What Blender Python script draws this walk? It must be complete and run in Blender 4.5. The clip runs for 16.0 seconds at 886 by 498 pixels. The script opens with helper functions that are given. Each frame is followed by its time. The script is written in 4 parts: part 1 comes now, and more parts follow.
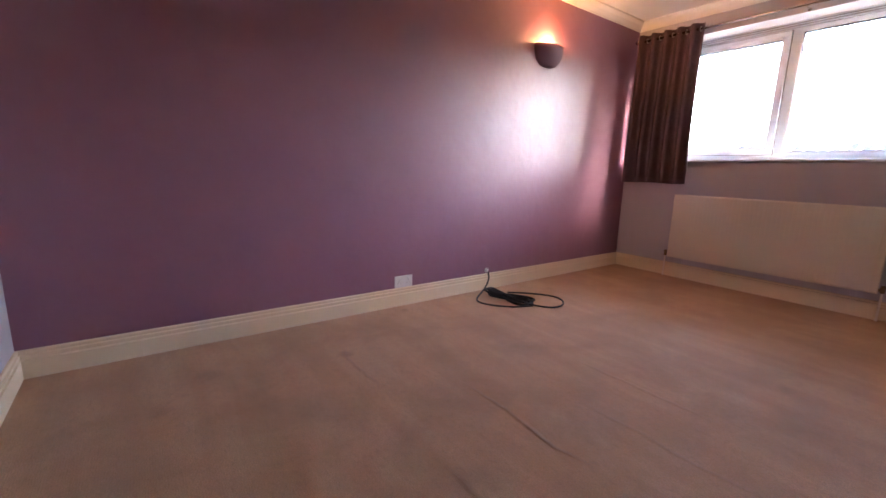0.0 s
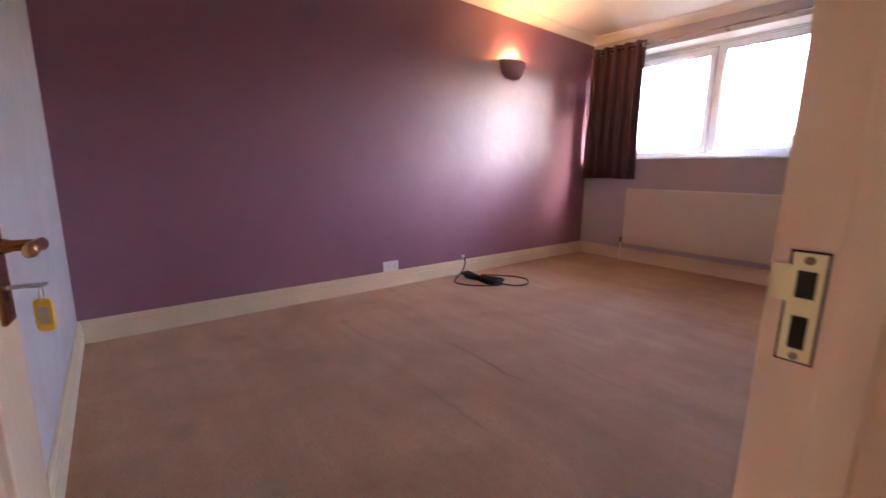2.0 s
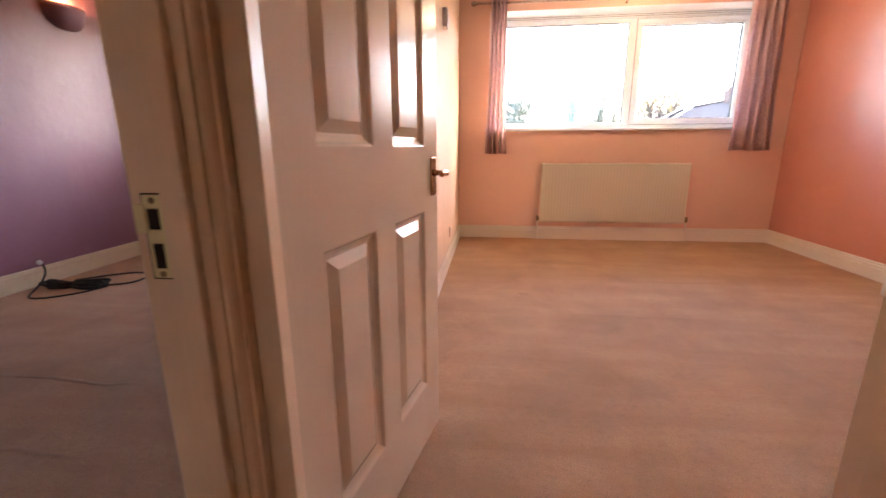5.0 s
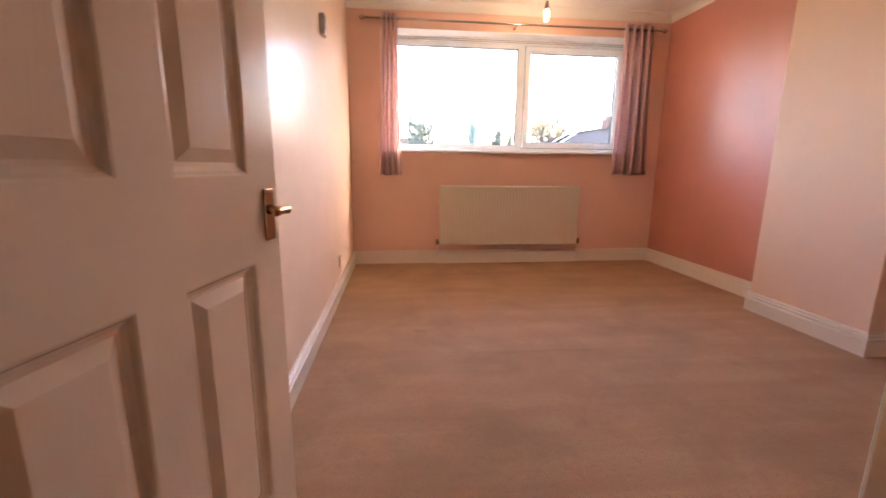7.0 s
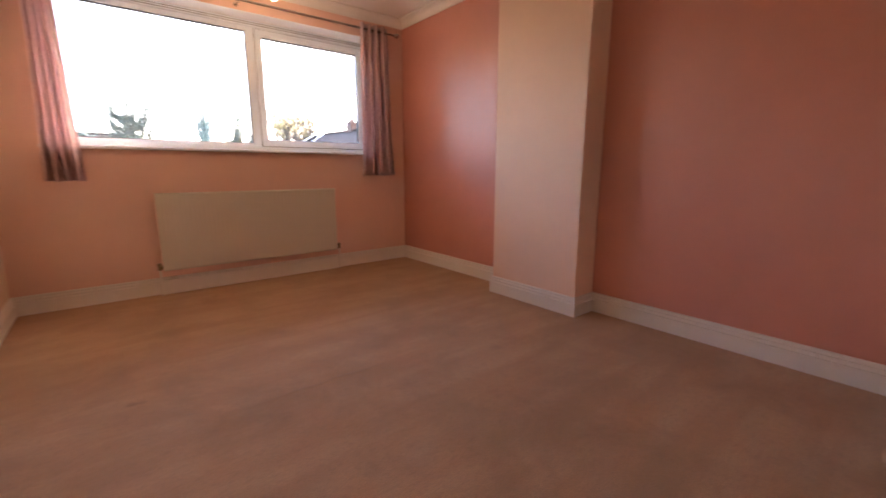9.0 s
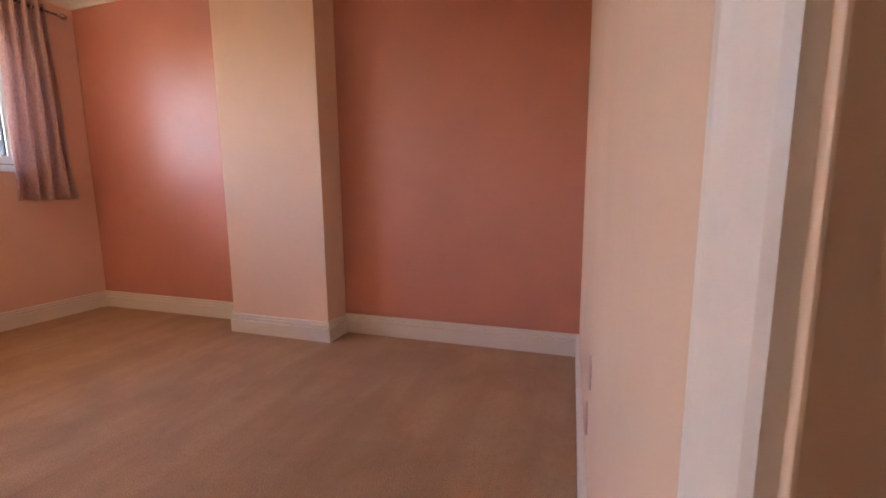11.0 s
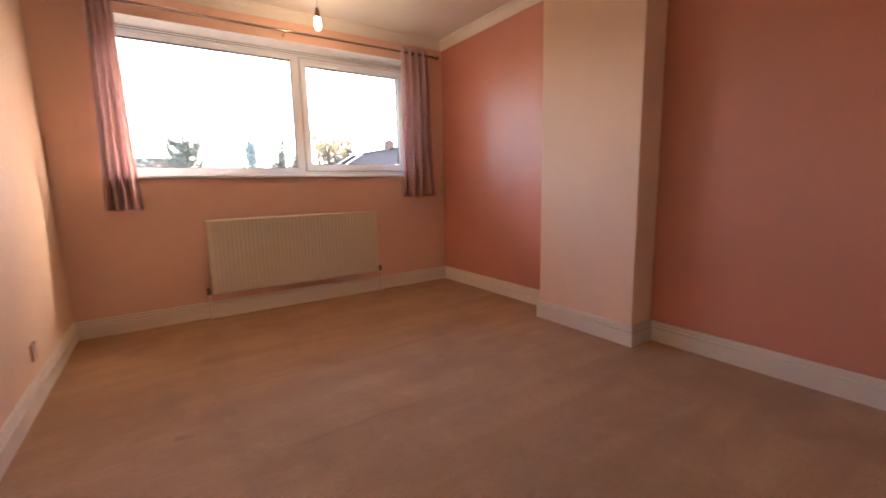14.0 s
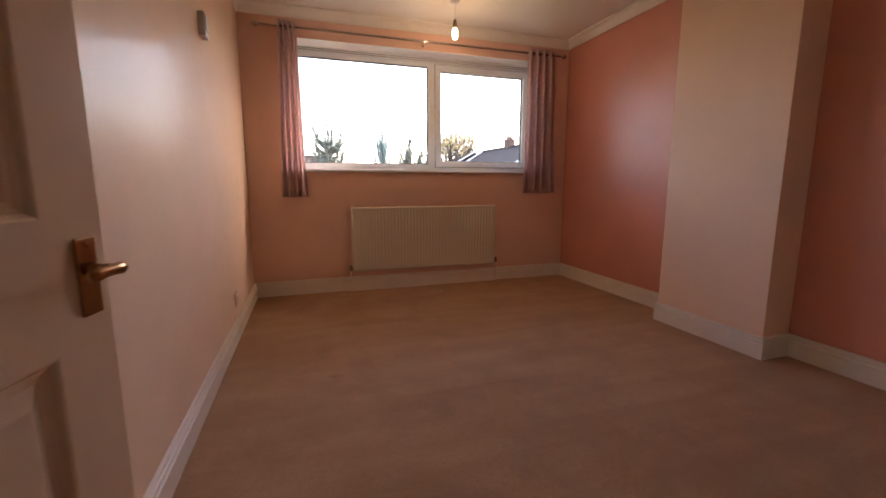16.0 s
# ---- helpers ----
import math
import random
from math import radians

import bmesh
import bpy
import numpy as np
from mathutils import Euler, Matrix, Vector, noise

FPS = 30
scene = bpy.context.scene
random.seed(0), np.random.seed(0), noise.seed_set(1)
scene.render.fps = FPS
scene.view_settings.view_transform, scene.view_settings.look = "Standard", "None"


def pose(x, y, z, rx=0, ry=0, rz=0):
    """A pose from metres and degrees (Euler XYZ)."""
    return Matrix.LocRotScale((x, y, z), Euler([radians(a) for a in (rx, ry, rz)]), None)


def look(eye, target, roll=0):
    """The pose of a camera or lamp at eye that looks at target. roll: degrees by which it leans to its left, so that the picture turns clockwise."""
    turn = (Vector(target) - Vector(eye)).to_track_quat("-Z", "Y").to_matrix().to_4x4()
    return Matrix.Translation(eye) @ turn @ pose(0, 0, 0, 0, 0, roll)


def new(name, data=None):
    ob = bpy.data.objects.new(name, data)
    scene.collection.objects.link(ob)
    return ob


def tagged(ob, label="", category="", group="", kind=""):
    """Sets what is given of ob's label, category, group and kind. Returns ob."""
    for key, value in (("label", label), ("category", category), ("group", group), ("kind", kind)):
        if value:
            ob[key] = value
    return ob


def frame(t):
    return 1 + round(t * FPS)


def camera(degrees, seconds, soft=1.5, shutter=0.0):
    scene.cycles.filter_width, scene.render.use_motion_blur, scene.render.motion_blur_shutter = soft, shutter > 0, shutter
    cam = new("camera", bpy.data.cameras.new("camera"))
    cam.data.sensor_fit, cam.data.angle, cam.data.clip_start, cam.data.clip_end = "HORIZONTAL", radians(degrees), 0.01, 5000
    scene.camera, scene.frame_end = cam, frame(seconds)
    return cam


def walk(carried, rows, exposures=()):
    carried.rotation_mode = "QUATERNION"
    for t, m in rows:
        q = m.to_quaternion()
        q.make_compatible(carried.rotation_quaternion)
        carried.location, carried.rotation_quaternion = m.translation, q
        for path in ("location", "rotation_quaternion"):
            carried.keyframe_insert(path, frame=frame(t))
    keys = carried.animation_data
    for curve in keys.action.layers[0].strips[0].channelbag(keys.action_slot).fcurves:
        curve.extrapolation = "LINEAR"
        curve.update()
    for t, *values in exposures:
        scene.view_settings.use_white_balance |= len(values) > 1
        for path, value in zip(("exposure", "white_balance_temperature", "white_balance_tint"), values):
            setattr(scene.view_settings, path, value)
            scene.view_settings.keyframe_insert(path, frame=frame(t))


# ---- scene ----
cam = camera(93.9, 16.0, 1.6, 0.5)
PATH = [
    (0, (0.22, -0.295, 0.987), (1.392, 1.28, 0.609), 1.7),
    (0.5, (0.185, -0.386, 0.973), (1.343, 1.195, 0.573), 1.4),
    (1, (0.124, -0.516, 0.941), (1.146, 1.166, 0.585), 1.3),
    (1.5, (0.078, -0.65, 0.971), (1.091, 1.033, 0.595), 0.9),
    (2, (-0.055, -0.737, 0.982), (1.171, 0.798, 0.608), 0.8),
    (2.5, (-0.149, -0.784, 0.984), (1.158, 0.688, 0.629), 0.3),
    (3, (-0.146, -0.834, 0.975), (1.316, 0.483, 0.622), 0.2),
    (3.5, (-0.103, -0.907, 0.965), (1.617, 0.044, 0.597), -0.6),
    (4, (-0.077, -0.975, 0.964), (1.784, -0.357, 0.574), -0.8),
    (4.5, (-0.05, -1.018, 0.956), (1.871, -0.662, 0.526), -0.9),
    (4.7, (-0.042, -1.038, 0.959), (1.884, -0.743, 0.509), -0.6),
    (6.8, (0.273, -1.184, 0.986), (2.224, -1.318, 0.568), 0.2),
    (7, (0.289, -1.181, 0.989), (2.239, -1.389, 0.599), 0.6),
    (7.5, (0.389, -1.121, 0.996), (2.286, -1.612, 0.598), 0.7),
    (8, (0.450, -1.113, 0.999), (2.228, -1.942, 0.613), 0.8),
    (8.5, (0.515, -1.187, 0.975), (2.188, -2.215, 0.591), -0.7),
    (9, (0.602, -1.313, 0.984), (2.133, -2.544, 0.606), -0.0),
    (9.5, (0.613, -1.387, 1.002), (1.871, -2.898, 0.633), 0.2),
    (9.7, (0.607, -1.41, 0.973), (1.644, -3.085, 0.627), 0.2),
    (10.3, (0.616, -1.432, 0.966), (1.256, -3.297, 0.640), -0.1),
    (11.0, (0.628, -1.458, 0.968), (1.238, -3.333, 0.690), -0.5),
    (11.8, (0.639, -1.475, 0.974), (1.606, -3.209, 0.728), -0.8),
    (12, (0.639, -1.469, 0.979), (1.678, -3.161, 0.738), -0.9),
    (12.5, (0.663, -1.444, 1.008), (1.87, -3.019, 0.758), -0.9),
    (13, (0.689, -1.403, 1.021), (2.06, -2.833, 0.747), -1.0),
    (13.5, (0.707, -1.376, 1.028), (2.218, -2.659, 0.76), -1.3),
    (14, (0.72, -1.33, 1.031), (2.363, -2.429, 0.727), -1.3),
    (14.5, (0.714, -1.312, 1.026), (2.481, -2.199, 0.724), -1.5),
    (15, (0.696, -1.277, 1.031), (2.541, -1.992, 0.736), -0.8),
    (15.5, (0.638, -1.239, 1.018), (2.507, -1.88, 0.704), -0.4),
    (16, (0.524, -1.201, 1.013), (2.403, -1.813, 0.705), 0.0),
]
EXPOSURES = [
    (0.0, 6.06, 6350, 20), (2.0, 6.08, 6350, 21), (3.2, 6.00, 6700, 22), (4.5, 5.55, 7050, 23),
    (7.0, 4.93, 7080, 24), (8.5, 4.38, 7080, 26), (9.5, 4.36, 7100, 27), (12.0, 4.96, 7100, 24), (13.5, 4.72, 7250, 25),
    (14.5, 4.12, 7400, 25), (15.2, 3.91, 7400, 25), (16.0, 3.71, 7450, 25),
]
walk(cam, [(t, look(eye, target, roll)) for t, eye, target, roll in PATH], EXPOSURES)

# ---------------------------------------------------------------- light
world = bpy.data.worlds.new("sky")
scene.world = world
world.use_nodes = True
wn = world.node_tree
sky = wn.nodes.new("ShaderNodeTexSky")
sky.sky_type = "NISHITA"
sky.sun_disc = False
sky.sun_elevation = radians(28)
sky.sun_rotation = radians(165)
sky.air_density = 0.9
sky.dust_density = 2.5
sky.ozone_density = 0.6
wn.links.new(sky.outputs[0], wn.nodes["Background"].inputs[0])
wn.nodes["Background"].inputs[1].default_value = 0.15
sun = new("sun", bpy.data.lights.new("sun", "SUN"))
sun.data.energy, sun.data.angle, sun.data.color = 0.12, radians(30), (1.0, 0.95, 0.88)
sun.matrix_world = look((5.2, -19.3, 10.65), (0, 0, 0))


# ---------------------------------------------------------------- helpers
def empty(name, m=None):
    ob = new(name)
    ob.empty_display_size = 0.05
    if m is not None:
        ob.matrix_world = m
    return ob


def mesh_of(bm, name, smooth=False):
    me = bpy.data.meshes.new(name)
    bmesh.ops.recalc_face_normals(bm, faces=bm.faces)
    bm.to_mesh(me)
    bm.free()
    if smooth:
        for p in me.polygons:
            p.use_smooth = True
    return me


def part(name, bm, material, parent=None, label="", smooth=False):
    """One mesh object; under parent where one is given, in the parent's own space."""
    me = mesh_of(bm, name, smooth)
    for m in material if isinstance(material, (list, tuple)) else (material,):
        me.materials.append(m)
    ob = new(name, me)
    if parent is not None:
        ob.parent = parent
    return tagged(ob, label)


def structure(ob, label, category):
    return tagged(ob, label, category, kind="structure")


def box(bm, x0, x1, y0, y1, z0, z1, bevel=0.0, segments=2):
    made = bmesh.ops.create_cube(bm, size=1.0)["verts"]
    for v in made:
        v.co = Vector(((x0 + x1) / 2 + v.co.x * (x1 - x0), (y0 + y1) / 2 + v.co.y * (y1 - y0), (z0 + z1) / 2 + v.co.z * (z1 - z0)))
    if bevel:
        edges = list({e for v in made for e in v.link_edges})
        bmesh.ops.bevel(bm, geom=edges, offset=bevel, segments=segments, affect="EDGES", profile=0.6)
    return bm


def boxed(x0, x1, y0, y1, z0, z1, bevel=0.0, segments=2):
    return box(bmesh.new(), x0, x1, y0, y1, z0, z1, bevel, segments)


def lathe(bm, profile, m=None, steps=24, turn=2 * math.pi):
    """Spin (radius, height) pairs about z."""
    rings = []
    whole = abs(turn - 2 * math.pi) < 1e-6
    count = steps if whole else steps + 1
    for r, h in profile:
        ring = []
        for i in range(count):
            a = turn * i / steps
            co = Vector((r * math.cos(a), r * math.sin(a), h))
            ring.append(bm.verts.new(m @ co if m else co))
        rings.append(ring)
    for a, b in zip(rings, rings[1:]):
        for i in range(steps):
            j = (i + 1) % count
            bm.faces.new((a[i], a[j], b[j], b[i]))
    if whole:
        for ring, (r, h) in ((rings[0], profile[0]), (rings[-1], profile[-1])):
            if r > 1e-5:
                bm.faces.new(ring)
    return bm


def rod(bm, a, b, r, steps=14):
    a, b = Vector(a), Vector(b)
    q = (b - a).to_track_quat("Z", "Y").to_matrix().to_4x4()
    return lathe(bm, [(r, 0), (r, (b - a).length)], Matrix.Translation(a) @ q, steps)


def sweep(bm, path, profile, closed=False):
    """Run a moulding along a plan path with mitred corners. profile: (out, up) pairs, out to the path's left."""
    pts = [Vector((p[0], p[1])) for p in path]
    n = len(pts)
    rows = []
    for i, p in enumerate(pts):
        before = (p - pts[i - 1]).normalized() if (closed or i > 0) else None
        after = (pts[(i + 1) % n] - p).normalized() if (closed or i < n - 1) else None
        before, after = before or after, after or before
        n1, n2 = Vector((-before.y, before.x)), Vector((-after.y, after.x))
        mid = (n1 + n2).normalized()
        mid /= max(0.3, mid.dot(n1))
        rows.append([bm.verts.new((p.x + mid.x * o, p.y + mid.y * o, u)) for o, u in profile])
    k = len(profile)
    for i in range(n if closed else n - 1):
        a, b = rows[i], rows[(i + 1) % n]
        for j in range(k):
            bm.faces.new((a[j], a[(j + 1) % k], b[(j + 1) % k], b[j]))
    if not closed:
        bm.faces.new(rows[0])
        bm.faces.new(list(reversed(rows[-1])))
    return bm


def moved(bm, m):
    bmesh.ops.transform(bm, matrix=m, verts=bm.verts)
    return bm


# ---------------------------------------------------------------- materials
def shader(name, colour, rough=0.6, metal=0.0, coat=0.0):
    mat = bpy.data.materials.new(name)
    mat.use_nodes = True
    p = mat.node_tree.nodes["Principled BSDF"]
    p.inputs["Base Color"].default_value = (*colour, 1)
    p.inputs["Roughness"].default_value = rough
    p.inputs["Metallic"].default_value = metal
    p.inputs["Coat Weight"].default_value = coat
    return mat


def node(mat, kind, **values):
    n = mat.node_tree.nodes.new(kind)
    for key, value in values.items():
        n.inputs[key].default_value = value
    return n


def coords(mat, scale=(1, 1, 1)):
    tree = mat.node_tree
    c = tree.nodes.new("ShaderNodeTexCoord")
    m = node(mat, "ShaderNodeMapping", Scale=scale)
    tree.links.new(c.outputs["Object"], m.inputs["Vector"])
    return m.outputs["Vector"]


def noise_of(mat, scale, detail=4.0, rough=0.55, stretch=(1, 1, 1), distortion=0.0):
    n = node(mat, "ShaderNodeTexNoise", Scale=scale, Detail=detail, Roughness=rough, Distortion=distortion)
    mat.node_tree.links.new(coords(mat, stretch), n.inputs["Vector"])
    return n.outputs["Fac"]


def ramp(mat, fac, lo, hi, a=0.35, b=0.65):
    r = mat.node_tree.nodes.new("ShaderNodeMapRange")
    r.inputs["From Min"].default_value, r.inputs["From Max"].default_value = a, b
    r.inputs["To Min"].default_value, r.inputs["To Max"].default_value = lo, hi
    mat.node_tree.links.new(fac, r.inputs["Value"])
    return r.outputs["Result"]


def blend(mat, fac, one, two, mode="MIX"):
    """one and two: a colour or a socket."""
    m = mat.node_tree.nodes.new("ShaderNodeMix")
    m.data_type, m.blend_type = "RGBA", mode
    for socket, value in ((m.inputs[0], fac), (m.inputs[6], one), (m.inputs[7], two)):
        if isinstance(value, (tuple, float, int)):
            socket.default_value = (*value, 1) if isinstance(value, tuple) else value
        else:
            mat.node_tree.links.new(value, socket)
    return m.outputs[2]


def put(mat, socket, value):
    mat.node_tree.links.new(value, mat.node_tree.nodes["Principled BSDF"].inputs[socket])


def bump(mat, heights):
    """heights: (socket, strength, distance) from coarse to fine."""
    last = None
    for h, strength, distance in heights:
        b = node(mat, "ShaderNodeBump", Strength=strength, Distance=distance)
        mat.node_tree.links.new(h, b.inputs["Height"])
        if last:
            mat.node_tree.links.new(last, b.inputs["Normal"])
        last = b.outputs["Normal"]
    put(mat, "Normal", last)
    put(mat, "Coat Normal", last)


def wall_paint(name, colour, rough, ripple=0.35, mottle=0.06, spec=0.5):
    """Emulsion rolled over old plaster: large soft unevenness, fine roller texture."""
    mat = shader(name, colour, rough)
    mat.node_tree.nodes["Principled BSDF"].inputs["Specular IOR Level"].default_value = spec
    big = noise_of(mat, 1.6, 5.0, 0.6)
    dark = tuple(c * (1 - mottle) for c in colour)
    light = tuple(min(1.0, c * (1 + mottle)) for c in colour)
    put(mat, "Base Color", blend(mat, ramp(mat, big, 0, 1), dark, light))
    patch = noise_of(mat, 4.0, 3.0, 0.6, distortion=0.6)
    put(mat, "Roughness", ramp(mat, patch, rough - 0.05, rough + 0.06, 0.44, 0.56))
    bump(mat, [(noise_of(mat, 3.0, 3.0), ripple, 0.010), (noise_of(mat, 26.0, 2.0), ripple, 0.0010), (noise_of(mat, 420.0, 2.0), 0.35, 0.00035)])
    return mat


PURPLE = wall_paint("purple_paint", (0.262, 0.102, 0.152), 0.60, 1.0, 0.05, 0.5)
PURPLE.node_tree.nodes["Principled BSDF"].inputs["Coat Weight"].default_value = 1.0
PURPLE.node_tree.nodes["Principled BSDF"].inputs["Coat IOR"].default_value = 1.52
PURPLE.node_tree.nodes["Principled BSDF"].inputs["Coat Roughness"].default_value = 0.42
LILAC = wall_paint("lilac_white_paint", (0.51, 0.478, 0.50), 0.55, 0.3, 0.03)
PEACH_SATIN = wall_paint("peach_satin_paint", (0.80, 0.590, 0.435), 0.66, 0.9, 0.03, 0.15)
PEACH_SATIN.node_tree.nodes["Principled BSDF"].inputs["Coat Weight"].default_value = 0.20
PEACH_SATIN.node_tree.nodes["Principled BSDF"].inputs["Coat Roughness"].default_value = 0.17
PALE_PEACH = wall_paint("pale_peach_paint", (0.91, 0.66, 0.50), 0.60, 0.45, 0.03, 0.3)
PEACH = wall_paint("peach_paint", (0.87, 0.575, 0.45), 0.60, 0.45, 0.03, 0.25)
PEACH.node_tree.nodes["Principled BSDF"].inputs["Coat Weight"].default_value = 0.12
PEACH.node_tree.nodes["Principled BSDF"].inputs["Coat Roughness"].default_value = 0.36
CORAL = wall_paint("coral_paint", (0.67, 0.252, 0.168), 0.52, 0.22, 0.05, 0.6)
CORAL.node_tree.nodes["Principled BSDF"].inputs["Coat Weight"].default_value = 0.95
CORAL.node_tree.nodes["Principled BSDF"].inputs["Coat Roughness"].default_value = 0.47
CORAL.node_tree.nodes["Principled BSDF"].inputs["Coat IOR"].default_value = 1.65
DULL = wall_paint("dull_peach_paint", (0.60, 0.40, 0.34), 0.6, 0.2, 0.05)
CEIL = wall_paint("ceiling_paint", (0.86, 0.81, 0.72), 0.75, 0.2, 0.03)
HALL = wall_paint("landing_paint", (0.82, 0.53, 0.35), 0.6, 0.3, 0.03)


def gloss_paint(name, colour, rough):
    mat = shader(name, colour, rough)
    n = noise_of(mat, 2.2, 1.0, 0.4)
    put(mat, "Base Color", blend(mat, ramp(mat, n, 0, 1, 0.2, 0.8), tuple(c * 0.965 for c in colour), colour))
    bump(mat, [(noise_of(mat, 60.0, 2.0, 0.5), 0.12, 0.0006)])
    return mat


CREAM = gloss_paint("cream_gloss", (0.80, 0.67, 0.46), 0.32)
WHITE = gloss_paint("white_gloss", (0.86, 0.79, 0.71), 0.30)
JAMB = gloss_paint("jamb_gloss", (0.86, 0.61, 0.42), 0.34)
RADW = gloss_paint("radiator_enamel", (0.74, 0.68, 0.55), 0.38)


def grained(name, stretch):
    """White gloss over an embossed wood grain."""
    mat = shader(name, (0.78, 0.66, 0.54), 0.20)
    mat.node_tree.nodes["Principled BSDF"].inputs["Specular IOR Level"].default_value = 0.50
    n = noise_of(mat, 3.0, 4.0)
    put(mat, "Base Color", blend(mat, ramp(mat, n, 0, 1), (0.80, 0.615, 0.455), (0.84, 0.66, 0.50)))
    # growth rings cut along the board: contour lines of a drawn-out noise
    ring = mat.node_tree.nodes.new("ShaderNodeMath")
    ring.operation = "PINGPONG"
    ring.inputs[1].default_value = 0.022
    mat.node_tree.links.new(noise_of(mat, 1.0, 1.0, 0.4, stretch, 0.3), ring.inputs[0])
    fine = noise_of(mat, 1.0, 3.0, 0.6, tuple(s * 16 for s in stretch))
    bump(mat, [(ramp(mat, ring.outputs[0], 0, 1, 0.0, 0.022), 0.20, 0.0006), (fine, 0.22, 0.0005)])
    return mat


GRAIN_V = grained("door_grain_upright", (6.5, 6.5, 1.1))
GRAIN_H = grained("door_grain_level", (1.1, 6.5, 6.5))


def carpet_material():
    mat = shader("beige_carpet", (0.42, 0.31, 0.22), 0.95)
    p = mat.node_tree.nodes["Principled BSDF"]
    p.inputs["Sheen Weight"].default_value = 0.06
    p.inputs["Sheen Roughness"].default_value = 0.6
    nap = noise_of(mat, 1.0, 3.0, 0.55, (8.0, 0.9, 1), 0.4)
    patch = noise_of(mat, 2.4, 5.0, 0.62, distortion=0.4)
    tuft = noise_of(mat, 210.0, 2.0, 0.6)
    base = blend(mat, ramp(mat, nap, 0, 1), (0.528, 0.294, 0.156), (0.615, 0.368, 0.205))
    base = blend(mat, ramp(mat, patch, 0, 0.85, 0.43, 0.70), base, (0.388, 0.217, 0.112))
    fleck = noise_of(mat, 38.0, 3.0, 0.65, (1.6, 0.8, 1))
    base = blend(mat, ramp(mat, fleck, 0, 0.45, 0.50, 0.72), base, (0.330, 0.200, 0.120))
    base = blend(mat, ramp(mat, tuft, 0, 0.7), base, (0.348, 0.203, 0.104))
    tree = mat.node_tree

    def calc(kind, one, two):
        m = tree.nodes.new("ShaderNodeMath")
        m.operation = kind
        for socket, value in zip(m.inputs, (one, two)):
            if isinstance(value, (int, float)):
                socket.default_value = value
            else:
                tree.links.new(value, socket)
        return m.outputs[0]

    at = tree.nodes.new("ShaderNodeSeparateXYZ")
    tree.links.new(coords(mat), at.inputs[0])
    wobble = calc("MULTIPLY", calc("SUBTRACT", noise_of(mat, 3.0, 3.0), 0.5), 0.10)
    ragged = calc("MULTIPLY", calc("SUBTRACT", noise_of(mat, 14.0, 4.0), 0.5), 0.11)
    # rucks that run along the pile: a bump, plus their shade in the colour
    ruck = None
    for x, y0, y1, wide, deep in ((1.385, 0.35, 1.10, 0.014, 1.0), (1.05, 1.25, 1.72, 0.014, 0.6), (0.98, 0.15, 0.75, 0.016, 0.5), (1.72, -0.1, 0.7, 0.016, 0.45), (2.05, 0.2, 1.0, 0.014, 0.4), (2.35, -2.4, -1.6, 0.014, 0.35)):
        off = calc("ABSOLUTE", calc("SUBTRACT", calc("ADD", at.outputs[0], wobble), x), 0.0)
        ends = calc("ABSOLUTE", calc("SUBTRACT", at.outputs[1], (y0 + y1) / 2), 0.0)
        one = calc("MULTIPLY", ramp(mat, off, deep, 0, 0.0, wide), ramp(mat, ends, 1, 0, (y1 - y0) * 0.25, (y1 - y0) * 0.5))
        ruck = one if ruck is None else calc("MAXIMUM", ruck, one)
    # old spots
    spot = None
    for x, y, r, deep in ((2.68, -1.30, 0.032, 0.6), (2.12, -2.92, 0.05, 0.25), (1.055, 1.65, 0.05, 0.4), (0.05, 0.97, 0.08, 0.35), (0.43, 1.80, 0.07, 0.3), (0.22, 1.58, 0.06, 0.3), (1.67, 2.10, 0.04, 0.5), (2.64, 0.18, 0.05, 0.3), (2.2, -1.74, 0.09, 0.2), (1.7, -1.9, 0.04, 0.2)):
        dx, dy = calc("SUBTRACT", at.outputs[0], x), calc("SUBTRACT", at.outputs[1], y)
        far = calc("ADD", calc("SQRT", calc("ADD", calc("MULTIPLY", dx, dx), calc("MULTIPLY", dy, dy)), 0.0), ragged)
        one = ramp(mat, far, deep, 0, r * 0.25, r)
        spot = one if spot is None else calc("MAXIMUM", spot, one)
    # shade of the rucks painted as a darker pile colour
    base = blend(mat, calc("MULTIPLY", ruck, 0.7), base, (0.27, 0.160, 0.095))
    base = blend(mat, spot, base, (0.21, 0.130, 0.085))
    put(mat, "Base Color", base)
    weave = mat.node_tree.nodes.new("ShaderNodeTexVoronoi")
    weave.inputs["Scale"].default_value = 135.0
    weave.inputs["Randomness"].default_value = 0.55
    mat.node_tree.links.new(coords(mat), weave.inputs["Vector"])
    bump(mat, [(ruck, 0.8, 0.008), (nap, 0.45, 0.010), (patch, 0.30, 0.008), (tuft, 0.6, 0.003), (weave.outputs["Distance"], 0.6, 0.0035)])
    return mat


CARPET = carpet_material()


